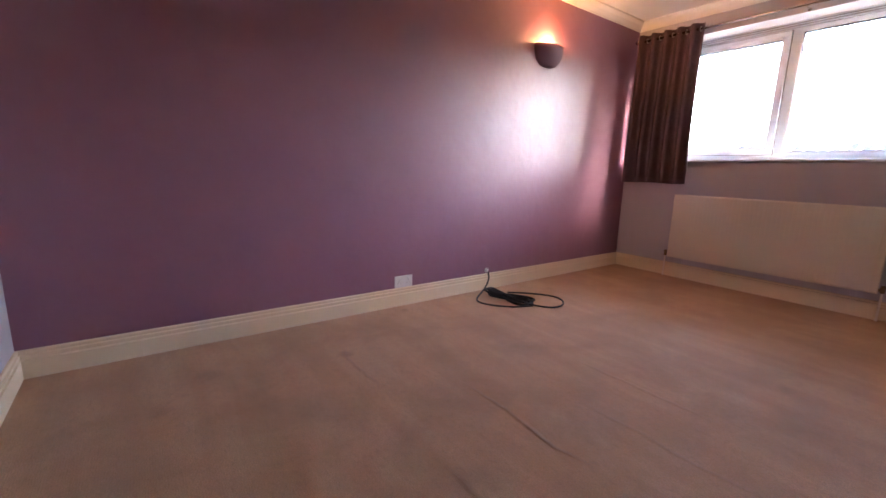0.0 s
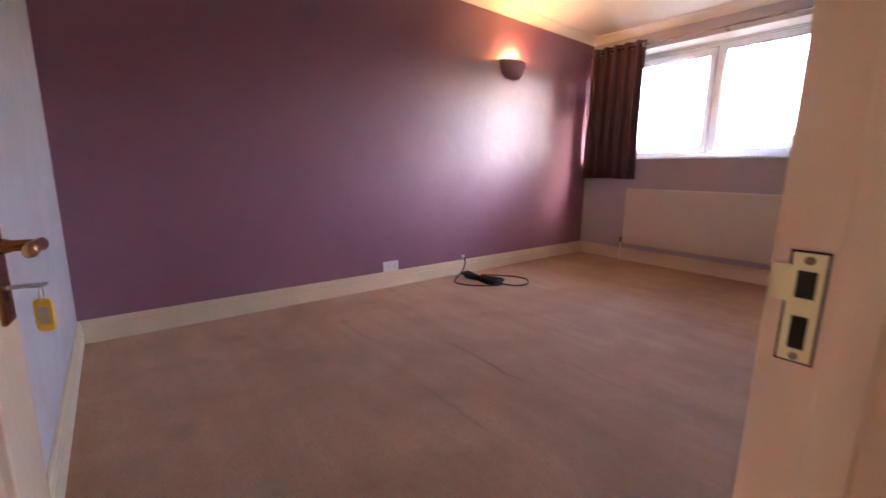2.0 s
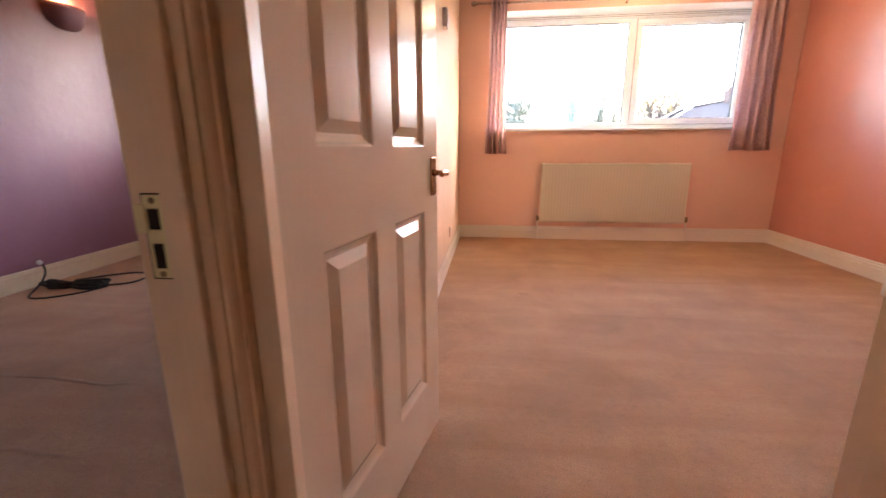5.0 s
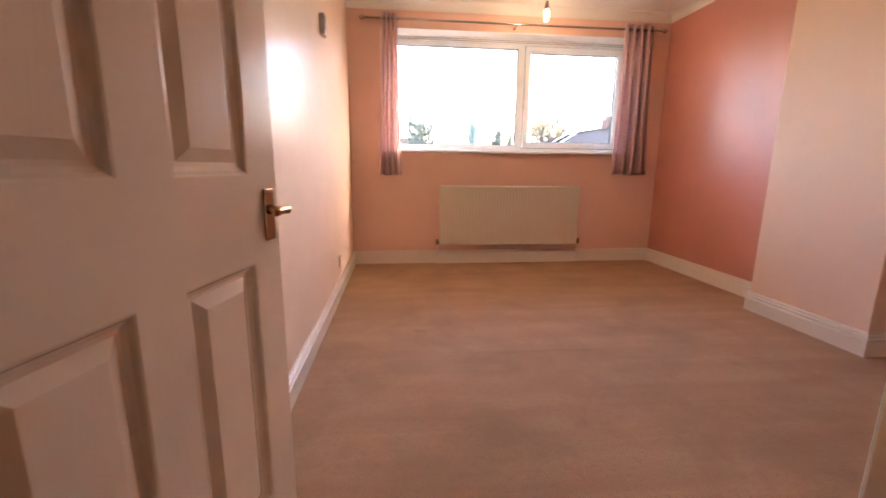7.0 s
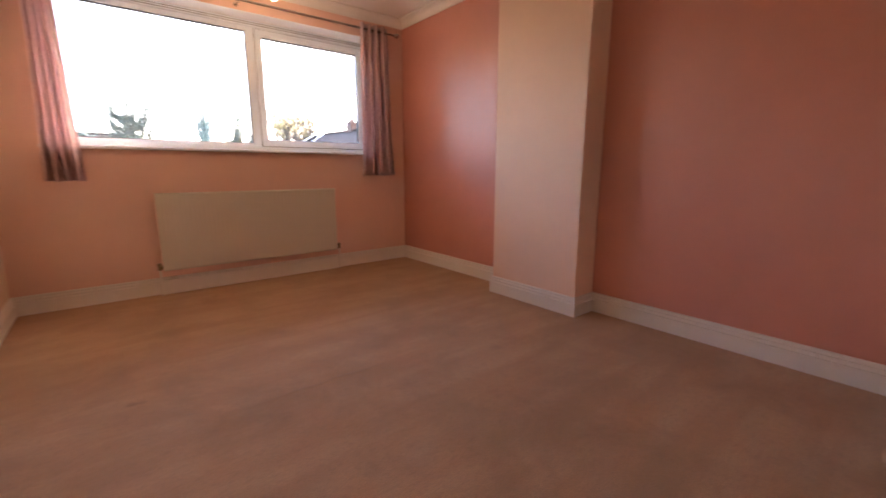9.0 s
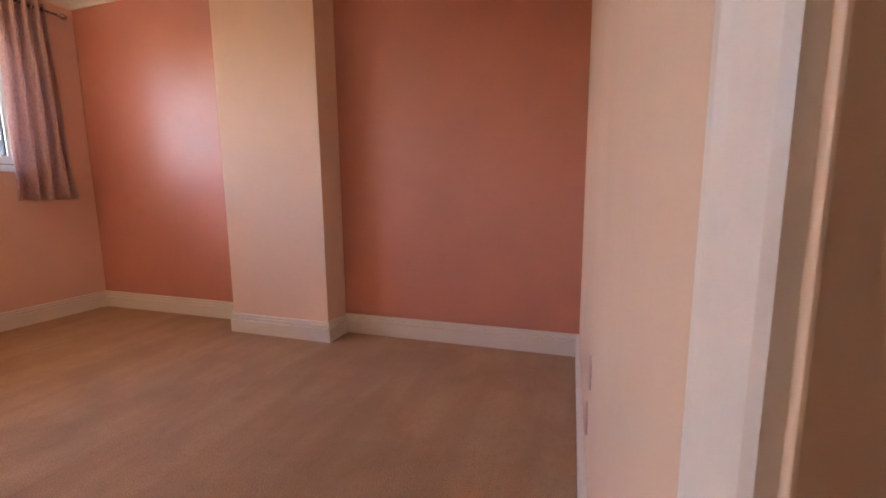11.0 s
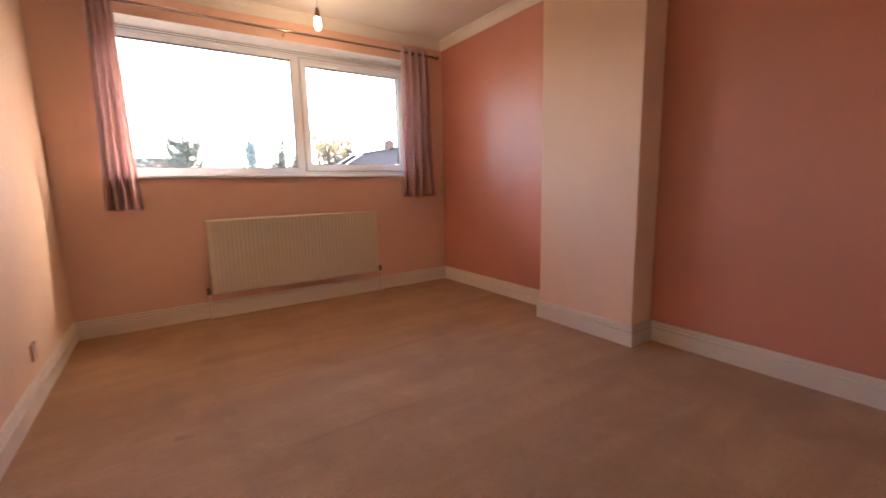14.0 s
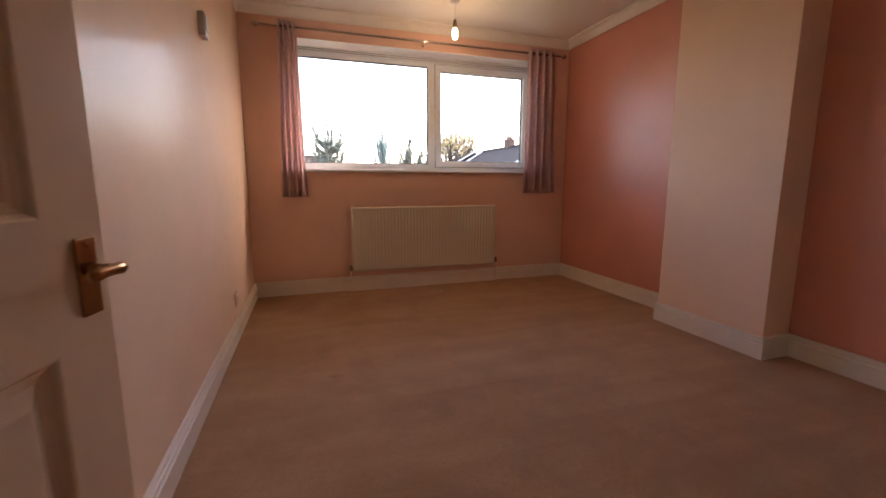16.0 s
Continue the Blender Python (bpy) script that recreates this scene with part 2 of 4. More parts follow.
def fabric(name, dark, light, scale, shine, through_light=0.06):
    mat = shader(name, dark, 0.75)
    p = mat.node_tree.nodes["Principled BSDF"]
    p.inputs["Sheen Weight"].default_value = shine
    v = mat.node_tree.nodes.new("ShaderNodeTexVoronoi")
    v.inputs["Scale"].default_value = scale
    mat.node_tree.links.new(coords(mat, (1, 1, 0.6)), v.inputs["Vector"])
    f = ramp(mat, v.outputs["Distance"], 0, 1, 0.25, 0.6)
    put(mat, "Base Color", blend(mat, f, dark, light))
    if shine > 0.3:
        put(mat, "Roughness", ramp(mat, v.outputs["Distance"], 0.35, 0.75, 0.25, 0.6))
    bump(mat, [(noise_of(mat, 9.0, 2.0, 0.5, (1, 1, 0.25)), 0.4, 0.006), (noise_of(mat, 650.0, 1.0), 0.4, 0.0005)])
    t = mat.node_tree
    mix, soft = t.nodes.new("ShaderNodeMixShader"), t.nodes.new("ShaderNodeBsdfTranslucent")
    soft.inputs[0].default_value = (*light, 1)
    mix.inputs[0].default_value = through_light
    t.links.new(p.outputs[0], mix.inputs[1])
    t.links.new(soft.outputs[0], mix.inputs[2])
    t.links.new(mix.outputs[0], t.nodes["Material Output"].inputs[0])
    return mat


CURTAIN_P = fabric("plum_curtain_cloth", (0.082, 0.042, 0.052), (0.098, 0.052, 0.063), 90.0, 0.1)
CURTAIN_K = fabric("mauve_jacquard_cloth", (0.62, 0.42, 0.41), (0.78, 0.60, 0.58), 60.0, 0.5, 0.45)
UPVC = gloss_paint("white_upvc", (0.88, 0.95, 1.0), 0.25)
REVEAL = wall_paint("white_reveal_paint", (0.90, 0.88, 0.85), 0.6, 0.2, 0.02)
# grey for the drawn shade lines on the window frames
GAP_SHADE = shader("grey_gap_shade", (0.16, 0.15, 0.15), 0.7)
GASKET = shader("black_rubber", (0.015, 0.015, 0.016), 0.6)
BRASS = shader("polished_brass", (0.40, 0.22, 0.105), 0.22, 1.0)
put(BRASS, "Roughness", ramp(BRASS, noise_of(BRASS, 25.0, 2.0), 0.20, 0.26))
STRIKE = shader("plated_brass", (0.80, 0.68, 0.38), 0.38, 0.5)
DARK = shader("hole_and_edge_dark", (0.02, 0.012, 0.008), 0.9)
STEEL = shader("brushed_steel", (0.42, 0.40, 0.39), 0.28, 1.0)
POLE = shader("satin_steel", (0.50, 0.44, 0.40), 0.22, 1.0)
VALVE = shader("aged_brass_valve", (0.28, 0.19, 0.11), 0.45, 0.8)
PLASTIC = gloss_paint("white_plastic", (0.80, 0.78, 0.76), 0.35)
GREYPL = gloss_paint("lilac_plastic", (0.62, 0.57, 0.60), 0.45)
CABLE = shader("black_cable_sheath", (0.010, 0.009, 0.009), 0.6)
YELLOW = shader("yellow_plastic", (0.75, 0.50, 0.03), 0.35)
PAPER = shader("paper_label", (0.55, 0.46, 0.38), 0.7)
PLASTER = wall_paint("sconce_plaster", (0.235, 0.115, 0.155), 0.6, 0.2, 0.05)


def glass_material():
    mat = bpy.data.materials.new("window_glass")
    mat.use_nodes = True
    t = mat.node_tree
    t.nodes.clear()
    out, mix = t.nodes.new("ShaderNodeOutputMaterial"), t.nodes.new("ShaderNodeMixShader")
    clear, gloss, fres = t.nodes.new("ShaderNodeBsdfTransparent"), t.nodes.new("ShaderNodeBsdfGlossy"), t.nodes.new("ShaderNodeFresnel")
    gloss.inputs["Roughness"].default_value = 0.02
    fres.inputs["IOR"].default_value = 1.35
    clear.inputs[0].default_value = (0.97, 0.98, 0.98, 1)
    t.links.new(fres.outputs[0], mix.inputs[0])
    t.links.new(clear.outputs[0], mix.inputs[1])
    t.links.new(gloss.outputs[0], mix.inputs[2])
    t.links.new(mix.outputs[0], out.inputs[0])
    return mat


GLASS = glass_material()


def glow(name, colour, strength):
    mat = shader(name, colour, 0.4)
    p = mat.node_tree.nodes["Principled BSDF"]
    p.inputs["Emission Color"].default_value = (*colour, 1)
    p.inputs["Emission Strength"].default_value = strength
    return mat


BULB = glow("lit_bulb_glass", (1.0, 0.84, 0.62), 3.0)
SCONCE_BULB = glow("lit_sconce_bulb", (1.0, 0.62, 0.30), 6.0)

# ---------------------------------------------------------------- plan (inner faces)
XW = 4.515            # window wall
YN = 2.215            # purple wall
XB = -0.279           # purple room's back wall
YD0, YD1 = -0.727, -0.629   # wall with the purple room's door
XP0, XP1 = 0.470, 0.566    # wall with the pink room's door
YP = -0.715           # party wall, pink side
YA = -3.903           # coral wall
CH = (2.137, 2.90, -3.685)  # chimney breast: x from, x to, face
H = 2.49             # ceiling
JX = 0.447            # purple door's striking jamb
PO = (-0.745, -1.59)  # pink door's opening
DOOR_H = 1.99
LX, LY = -1.35, -2.5  # far sides of the landing
WIN_Z = (1.14, 2.262)
WIN_P = (0.16, 2.06)
WIN_K = (-3.57, -1.02)
SKEW = 0.028          # the pink room's door wall leans into the room towards its far end


def slab(name, x0, x1, y0, y1, z0, z1, material, label, category="wall"):
    return structure(part(name, boxed(x0, x1, y0, y1, z0, z1), material), label, category)


def joined(name, boxes, material, label, category="wall"):
    bm = bmesh.new()
    for b in boxes:
        box(bm, *b)
    return structure(part(name, bm, material), label, category)


slab("floor", LX - 0.1, XW + 0.33, YA - 0.1, YN + 0.1, -0.2, 0.0, CARPET, "beige fitted carpet with faint stains, pile marks and shaded rucks", "carpet")
slab("ceiling", LX - 0.1, XW + 0.33, YA - 0.1, YN + 0.1, H, H + 0.15, CEIL, "plain cream painted ceiling", "ceiling")
slab("wall_north", XB - 0.1, XW, YN, YN + 0.12, 0, H, PURPLE, "purple satin painted bedroom feature wall")
slab("wall_west", XB - 0.1, XB, YD0, YN, 0, H, LILAC, "lilac white painted bedroom wall")
# wall with the purple room's door
joined("wall_door_1", [(JX + 0.03, XP0, YD0, YD1, 0, H), (XB, JX + 0.03, YD0, YD1, DOOR_H + 0.03, H)], HALL, "cream painted wall above a doorway")
# wall between the bedrooms, a face for each room
slab("wall_party_lilac", XP0, XW, YP + 0.05, YD1, 0, H, LILAC, "lilac white painted dividing wall")
slab("wall_party_peach", XP1, XW, YP, YP + 0.05, 0, H, PEACH_SATIN, "peach painted dividing wall with a slight sheen")
# wall with the pink room's door
bm = bmesh.new()
for b in ((XP0, XP1, YA, PO[1] - 0.03, 0, H), (XP0, XP1, PO[1] - 0.03, PO[0] + 0.03, DOOR_H + 0.03, H), (XP0, XP1, PO[0] + 0.03, YP + 0.05, 0, H)):
    box(bm, *b)
for v in bm.verts:
    if v.co.y < YA + 0.01 and v.co.x > XP1 - 0.01:
        v.co.x += SKEW
structure(part("wall_door_2", bm, PEACH_SATIN), "peach painted wall around a doorway", "wall")
slab("wall_south", XP1, XW, YA - 0.12, YA, 0, H, CORAL, "coral painted bedroom feature wall")
slab("wall_chimney_breast", CH[0], CH[1], YA + 0.001, CH[2], 0, H, PALE_PEACH, "pale peach painted chimney breast", "chimney breast")
# landing
slab("wall_landing_west", LX - 0.1, LX, LY - 0.1, YD0, 0, H, HALL, "plain cream landing wall")
slab("wall_landing_south", LX, XP0, LY - 0.1, LY, 0, H, HALL, "plain cream landing wall")
slab("wall_landing_north", LX, XB - 0.1, YD0, YD0 + 0.1, 0, H, HALL, "plain cream landing wall")


def window_wall(name, y0, y1, win, material, label):
    joined(name, [(XW, XW + 0.32, y0, y1, 0, WIN_Z[0]), (XW, XW + 0.32, y0, y1, WIN_Z[1], H),
                  (XW, XW + 0.32, y0, win[0], WIN_Z[0], WIN_Z[1]), (XW, XW + 0.32, win[1], y1, WIN_Z[0], WIN_Z[1])], material, label)


window_wall("wall_east_1", YP + 0.05, YN + 0.12, WIN_P, LILAC, "lilac white painted window wall")
window_wall("wall_east_2", YA - 0.12, YP + 0.05, WIN_K, PEACH, "peach painted window wall")

# ---------------------------------------------------------------- skirting, coving
SK = [(0, 0), (0.018, 0), (0.018, 0.086), (0.0075, 0.090), (0.0075, 0.097), (0.0165, 0.100), (0.0165, 0.110), (0.0085, 0.1135), (0.0085, 0.1195), (0.0125, 0.1215), (0.0125, 0.1275), (0.008, 0.1325), (0, 0.1335)]
CV = [(0, H - 0.078), (0.010, H - 0.078), (0.012, H - 0.066), (0.020, H - 0.050), (0.034, H - 0.030), (0.054, H - 0.017), (0.066, H - 0.012), (0.072, H - 0.010), (0.074, H), (0, H)]


def moulding(name, path, profile, material, label, category):
    return structure(part(name, sweep(bmesh.new(), path, profile), material), label, category)


moulding("baseboard_1", [(XW, YD1), (XW, YN), (XB, YN), (XB, YD1)], SK, CREAM, "cream gloss moulded skirting board", "skirting board")
moulding("baseboard_2", [(XP1, PO[1] - 0.075), (XP1 + SKEW, YA), (CH[0], YA), (CH[0], CH[2]), (CH[1], CH[2]), (CH[1], YA), (XW, YA), (XW, YP), (XP1 + 0.02, YP)], SK, WHITE, "white gloss moulded skirting board", "skirting board")
moulding("trim_coving_1", [(XW, YD1), (XW, YN), (XB, YN), (XB, YD1)], CV, CEIL, "cream plaster coving", "coving")
moulding("trim_coving_2", [(XP1, YP), (XP1, PO[1]), (XP1 + SKEW, YA), (CH[0], YA), (CH[0], CH[2]), (CH[1], CH[2]), (CH[1], YA), (XW, YA), (XW, YP), (XP1 + 0.01, YP)], CV, CEIL, "cream plaster coving", "coving")

# ---------------------------------------------------------------- door linings
ARCH = [(0.0, 0.0), (0.055, 0.0), (0.055, 0.010), (0.051, 0.0145), (0.044, 0.0165), (0.036, 0.0165), (0.029, 0.0140), (0.020, 0.0120), (0.010, 0.0105), (0.004, 0.0090), (0.0, 0.006)]


def architrave(width, height, wide=0.055):
    """Three mitred lengths round an opening in the xz plane, facing -y, the opening from x = 0 to width."""
    bm = bmesh.new()
    k = wide / 0.055
    rows = []
    for x, z, sx, sz in ((0, 0, -1, 0), (0, height, -1, 1), (width, height, 1, 1), (width, 0, 1, 0)):
        rows.append([bm.verts.new((x + sx * o * k, -u, z + sz * o * k)) for o, u in ARCH])
    for a, b in zip(rows, rows[1:]):
        for j in range(len(ARCH)):
            bm.faces.new((a[j], a[(j + 1) % len(ARCH)], b[(j + 1) % len(ARCH)], b[j]))
    bm.faces.new(rows[0])
    bm.faces.new(rows[-1])
    return bm


def lining(name, m, width, depth, left_arch, label, both=True, hinge_stop=(0.013, 0.016, 0.052)):
    """A door lining: opening along +x from 0, wall from y = 0 (landing) to depth (room), the stop 50 mm from the room."""
    root = structure(empty(name, m), label, "door frame")
    t = 0.028
    for n, x0, x1, z0, z1 in (("jamb", -t, 0, 0, DOOR_H + t), ("jamb", width, width + t, 0, DOOR_H + t), ("head", 0, width, DOOR_H, DOOR_H + t)):
        part(n, boxed(x0, x1, -0.002, depth + 0.002, z0, z1, 0.0015), JAMB, root)
    thick, near, back = hinge_stop
    part("stop", boxed(0, thick, near, depth - back, 0, DOOR_H, 0.002), JAMB, root)
    for x0, x1, z0, z1 in ((width - 0.013, width, 0, DOOR_H), (thick, width - 0.013, DOOR_H - 0.013, DOOR_H)):
        part("stop", boxed(x0, x1, 0.016, depth - 0.048, z0, z1, 0.002), JAMB, root)
    a = part("architrave", moved(architrave(width + 0.012, DOOR_H + 0.006, left_arch), pose(-0.006, -0.002, 0)), JAMB, root)
    if both:
        part("architrave", moved(architrave(width + 0.012, DOOR_H + 0.006, left_arch), pose(width + 0.006, depth + 0.002, 0, 0, 0, 180)), WHITE, root)
    return root


frame_1 = lining("door_frame_1", pose(XB + 0.028, YD0, 0), JX - XB - 0.028, YD1 - YD0, 0.055, "cream gloss door lining with brass striking plate", False)
lining("door_frame_2", pose(XP0, PO[0], 0, 0, 0, -90), PO[0] - PO[1], XP1 - XP0, 0.05, "white gloss door lining and architrave", True, (0.036, 0.016, 0.050))


def striking_plate(parent, m):
    """Faces -x in its own space, centred."""
    plate = part("striking_plate", moved(boxed(-0.002, 0.0, -0.0128, 0.0128, -0.053, 0.053, 0.0008), m), STRIKE, parent, "brass striking plate with latch and bolt holes")
    # dark sheet 2 mm larger, drawn as the shadow round the plate
    part("plate_edge_shade", moved(boxed(-0.0007, 0.0, -0.0148, 0.0148, -0.055, 0.055), m), DARK, plate)
    part("lip", moved(box(bmesh.new(), -0.0035, 0.0005, 0.010, 0.026, 0.005, 0.041, 0.0012), m), STRIKE, plate)
    part("latch_hole", moved(boxed(-0.0032, 0.0, -0.0075, 0.007, 0.010, 0.036), m), DARK, plate)
    part("bolt_hole", moved(boxed(-0.0032, 0.0, -0.0065, 0.006, -0.040, -0.008), m), DARK, plate)
    for z in (0.046, -0.048):
        part("screw", moved(lathe(bmesh.new(), [(0.0042, 0), (0.0035, 0.0012), (0.0005, 0.0016)], Matrix.Rotation(radians(-90), 4, "Y"), 10), m @ pose(-0.002, 0, z)), VALVE, plate)


striking_plate(frame_1, frame_1.matrix_world.inverted() @ pose(JX, -0.656, 0.858))


# ---------------------------------------------------------------- six-panel doors
def panel_door(name, m, width, label, lever_z, key, turned):
    """Leaf from x = 0 (hinge) to width, seen face at y = 0 towards -y, 35 mm thick. turned: lever points along +x or -x."""
    root = structure(empty(name, m), label, "door")
    height, thick, z0 = 1.975, 0.035, 0.008
    stile, munt = 0.108, 0.100
    pw = (width - 2 * stile - munt) / 2
    xs = [0, stile, stile + pw, stile + pw + munt, width - stile, width]
    zs = [z0, 0.215, 0.785, 0.968, 1.575, 1.675, 1.865, height]
    bm = bmesh.new()
    fields = []
    for side in (0, 1):
        y, inward = (0.0, 1) if side == 0 else (thick, -1)
        for i in range(5):
            for j in range(7):
                xa, xb, za, zb = xs[i], xs[i + 1], zs[j], zs[j + 1]
                if i in (1, 3) and j in (1, 3, 5):
                    rings = []
                    for inset, depth in ((0, 0), (0.004, 0.002), (0.009, 0.0085), (0.017, 0.0125), (0.024, 0.0135)):
                        rings.append([bm.verts.new((x, y + inward * depth, z)) for x, z in ((xa + inset, za + inset), (xb - inset, za + inset), (xb - inset, zb - inset), (xa + inset, zb - inset))])
                    for a, b in zip(rings, rings[1:]):
                        for k in range(4):
                            bm.faces.new((a[k], a[(k + 1) % 4], b[(k + 1) % 4], b[k]))
                    bm.faces.new(rings[-1])
                    fields.append((xa + 0.024, xb - 0.024, za + 0.024, zb - 0.024, y + inward * 0.0135, inward))
                else:
                    f = bm.faces.new([bm.verts.new((x, y, z)) for x, z in ((xa, za), (xb, za), (xb, zb), (xa, zb))])
                    f.material_index = 1 if (j in (0, 2, 4, 6) and 0 < i < 4) else 0
    for x0, x1, y0, y1, za, zb in ((0, 0, 0, thick, z0, height), (width, width, 0, thick, z0, height)):
        bm.faces.new([bm.verts.new(c) for c in ((x0, y0, za), (x0, y1, za), (x0, y1, zb), (x0, y0, zb))])
    for z in (z0, height):
        bm.faces.new([bm.verts.new(c) for c in ((0, 0, z), (width, 0, z), (width, thick, z), (0, thick, z))])
    bmesh.ops.remove_doubles(bm, verts=bm.verts, dist=0.0002)
    part("leaf", bm, [GRAIN_V, GRAIN_H], root)
    for xa, xb, za, zb, y, inward in fields:
        b = bmesh.new()
        low = [b.verts.new((x, y + inward * 0.0002, z)) for x, z in ((xa, za), (xb, za), (xb, zb), (xa, zb))]
        r = 0.024
        top = [b.verts.new((x, y - inward * 0.0115, z)) for x, z in ((xa + r, za + r), (xb - r, za + r), (xb - r, zb - r), (xa + r, zb - r))]
        for k in range(4):
            b.faces.new((low[k], low[(k + 1) % 4], top[(k + 1) % 4], top[k]))
        b.faces.new(top)
        part("panel", b, GRAIN_V, root)
    for side, sgn in ((0.0, -1), (thick, 1)):
        hx = width - 0.042
        flip = pose(hx, side, lever_z) @ (pose(0, 0, 0) if sgn < 0 else pose(0, 0, 0, 0, 0, 180))
        plate_h = (0.048, 0.102) if key else (0.046, 0.068)
        plate = part("handle", moved(boxed(-0.019, 0.019, -0.006, 0.0, -plate_h[1], plate_h[0], 0.0025), flip), BRASS, root, "brass lever handle on a long backplate")
        d = -turned if sgn < 0 else turned
        b = bmesh.new()
        lathe(b, [(0.011, 0), (0.010, 0.012), (0.0075, 0.018), (0.0075, 0.040)], Matrix.Rotation(radians(90), 4, "X"), 16)
        part("neck", moved(b, flip), BRASS, plate, smooth=True)
        b = bmesh.new()
        rings = []
        for s, rr, dz in ((-0.012, 0.006, 0), (-0.004, 0.009, 0), (0.012, 0.0085, 0.001), (0.030, 0.0085, 0.001), (0.046, 0.0100, 0.0), (0.055, 0.0090, 0.0), (0.059, 0.004, 0.0)):
            rings.append([b.verts.new((d * s, -0.046 + rr * 0.8 * math.cos(a), dz + rr * math.sin(a))) for a in [2 * math.pi * q / 12 for q in range(12)]])
        for a, c in zip(rings, rings[1:]):
            for q in range(12):
                b.faces.new((a[q], a[(q + 1) % 12], c[(q + 1) % 12], c[q]))
        b.faces.new(rings[0])
        b.faces.new(rings[-1])
        part("lever", moved(b, flip), BRASS, plate, smooth=True)
        for z in (plate_h[0] - 0.010, -plate_h[1] + 0.010):
            part("screw", moved(lathe(bmesh.new(), [(0.004, 0), (0.003, 0.0015), (0.0004, 0.002)], Matrix.Rotation(radians(90), 4, "X"), 10), flip @ pose(0, -0.006, z)), BRASS, plate)
        if key and sgn < 0:
            part("keyhole", moved(boxed(-0.0025, 0.0025, -0.0065, -0.0, -0.072, -0.052), flip), DARK, plate)
    for z in (0.22, 1.02, 1.78):
        part("hinge", rod(bmesh.new(), (-0.004, thick + 0.002, z - 0.045), (-0.004, thick + 0.002, z + 0.045), 0.005, 10), BRASS, root)
    return root


# purple room's door stands open along the back wall; the pink room's nearly so
door_1 = panel_door("door_1", pose(-0.249, -0.620, 0, 0, 0, 84.0), 0.69, "white six-panel door standing open with a key", 0.878, True, 1)
door_2 = panel_door("door_2", pose(0.570, -0.750, 0, 0, 0, -11.7), 0.731, "white six-panel door standing open with brass lever", 0.892, False, 1)

def tag_shape(half, tall, thick, m):
    """A flat tag with rounded ends in its own xz plane."""
    b = bmesh.new()
    outline = []
    for k in range(16):
        a = 2 * math.pi * k / 16
        x, z = math.cos(a), math.sin(a)
        outline.append((half * max(-1, min(1, 1.25 * x)), math.copysign(tall / 2 - half, z) * min(1, abs(z) * 2.6) + half * z))
    front, back = ([b.verts.new(m @ Vector((x, y, z))) for x, z in outline] for y in (-thick, thick))
    b.faces.new(front)
    b.faces.new(back)
    for k in range(16):
        b.faces.new((front[k], front[(k + 1) % 16], back[(k + 1) % 16], back[k]))
    return b


# the key and its yellow tag hang from the lock
key_m = door_1.matrix_world @ pose(0.69 - 0.042, -0.006, 0.878 - 0.055)
key = tagged(empty("door_key", key_m), "steel key in the lock with a yellow tag", "key")
part("shaft", rod(bmesh.new(), (0, 0.004, 0), (0, -0.024, 0), 0.0030, 10), STEEL, key)
part("bow", moved(lathe(bmesh.new(), [(0.011, -0.0012), (0.011, 0.0012)], pose(0, -0.030, 0), 16), pose(0, 0, 0)), STEEL, key)
b = bmesh.new()
for i in range(20):
    a0, a1 = 2 * math.pi * i / 20, 2 * math.pi * (i + 1) / 20
    rod(b, (0.010 * math.cos(a0), -0.032, -0.012 + 0.010 * math.sin(a0)), (0.010 * math.cos(a1), -0.032, -0.012 + 0.010 * math.sin(a1)), 0.0008, 6)
part("ring", b, STEEL, key)
tag = part("tag", tag_shape(0.0115, 0.048, 0.0018, pose(0, -0.032, -0.042, 0, 0, 62)), YELLOW, key, "yellow plastic key tag")
part("paper", moved(boxed(-0.007, 0.007, -0.0024, 0.0024, -0.012, 0.012, 0.0006), pose(0, -0.032, -0.042, 0, 0, 62)), PAPER, tag)


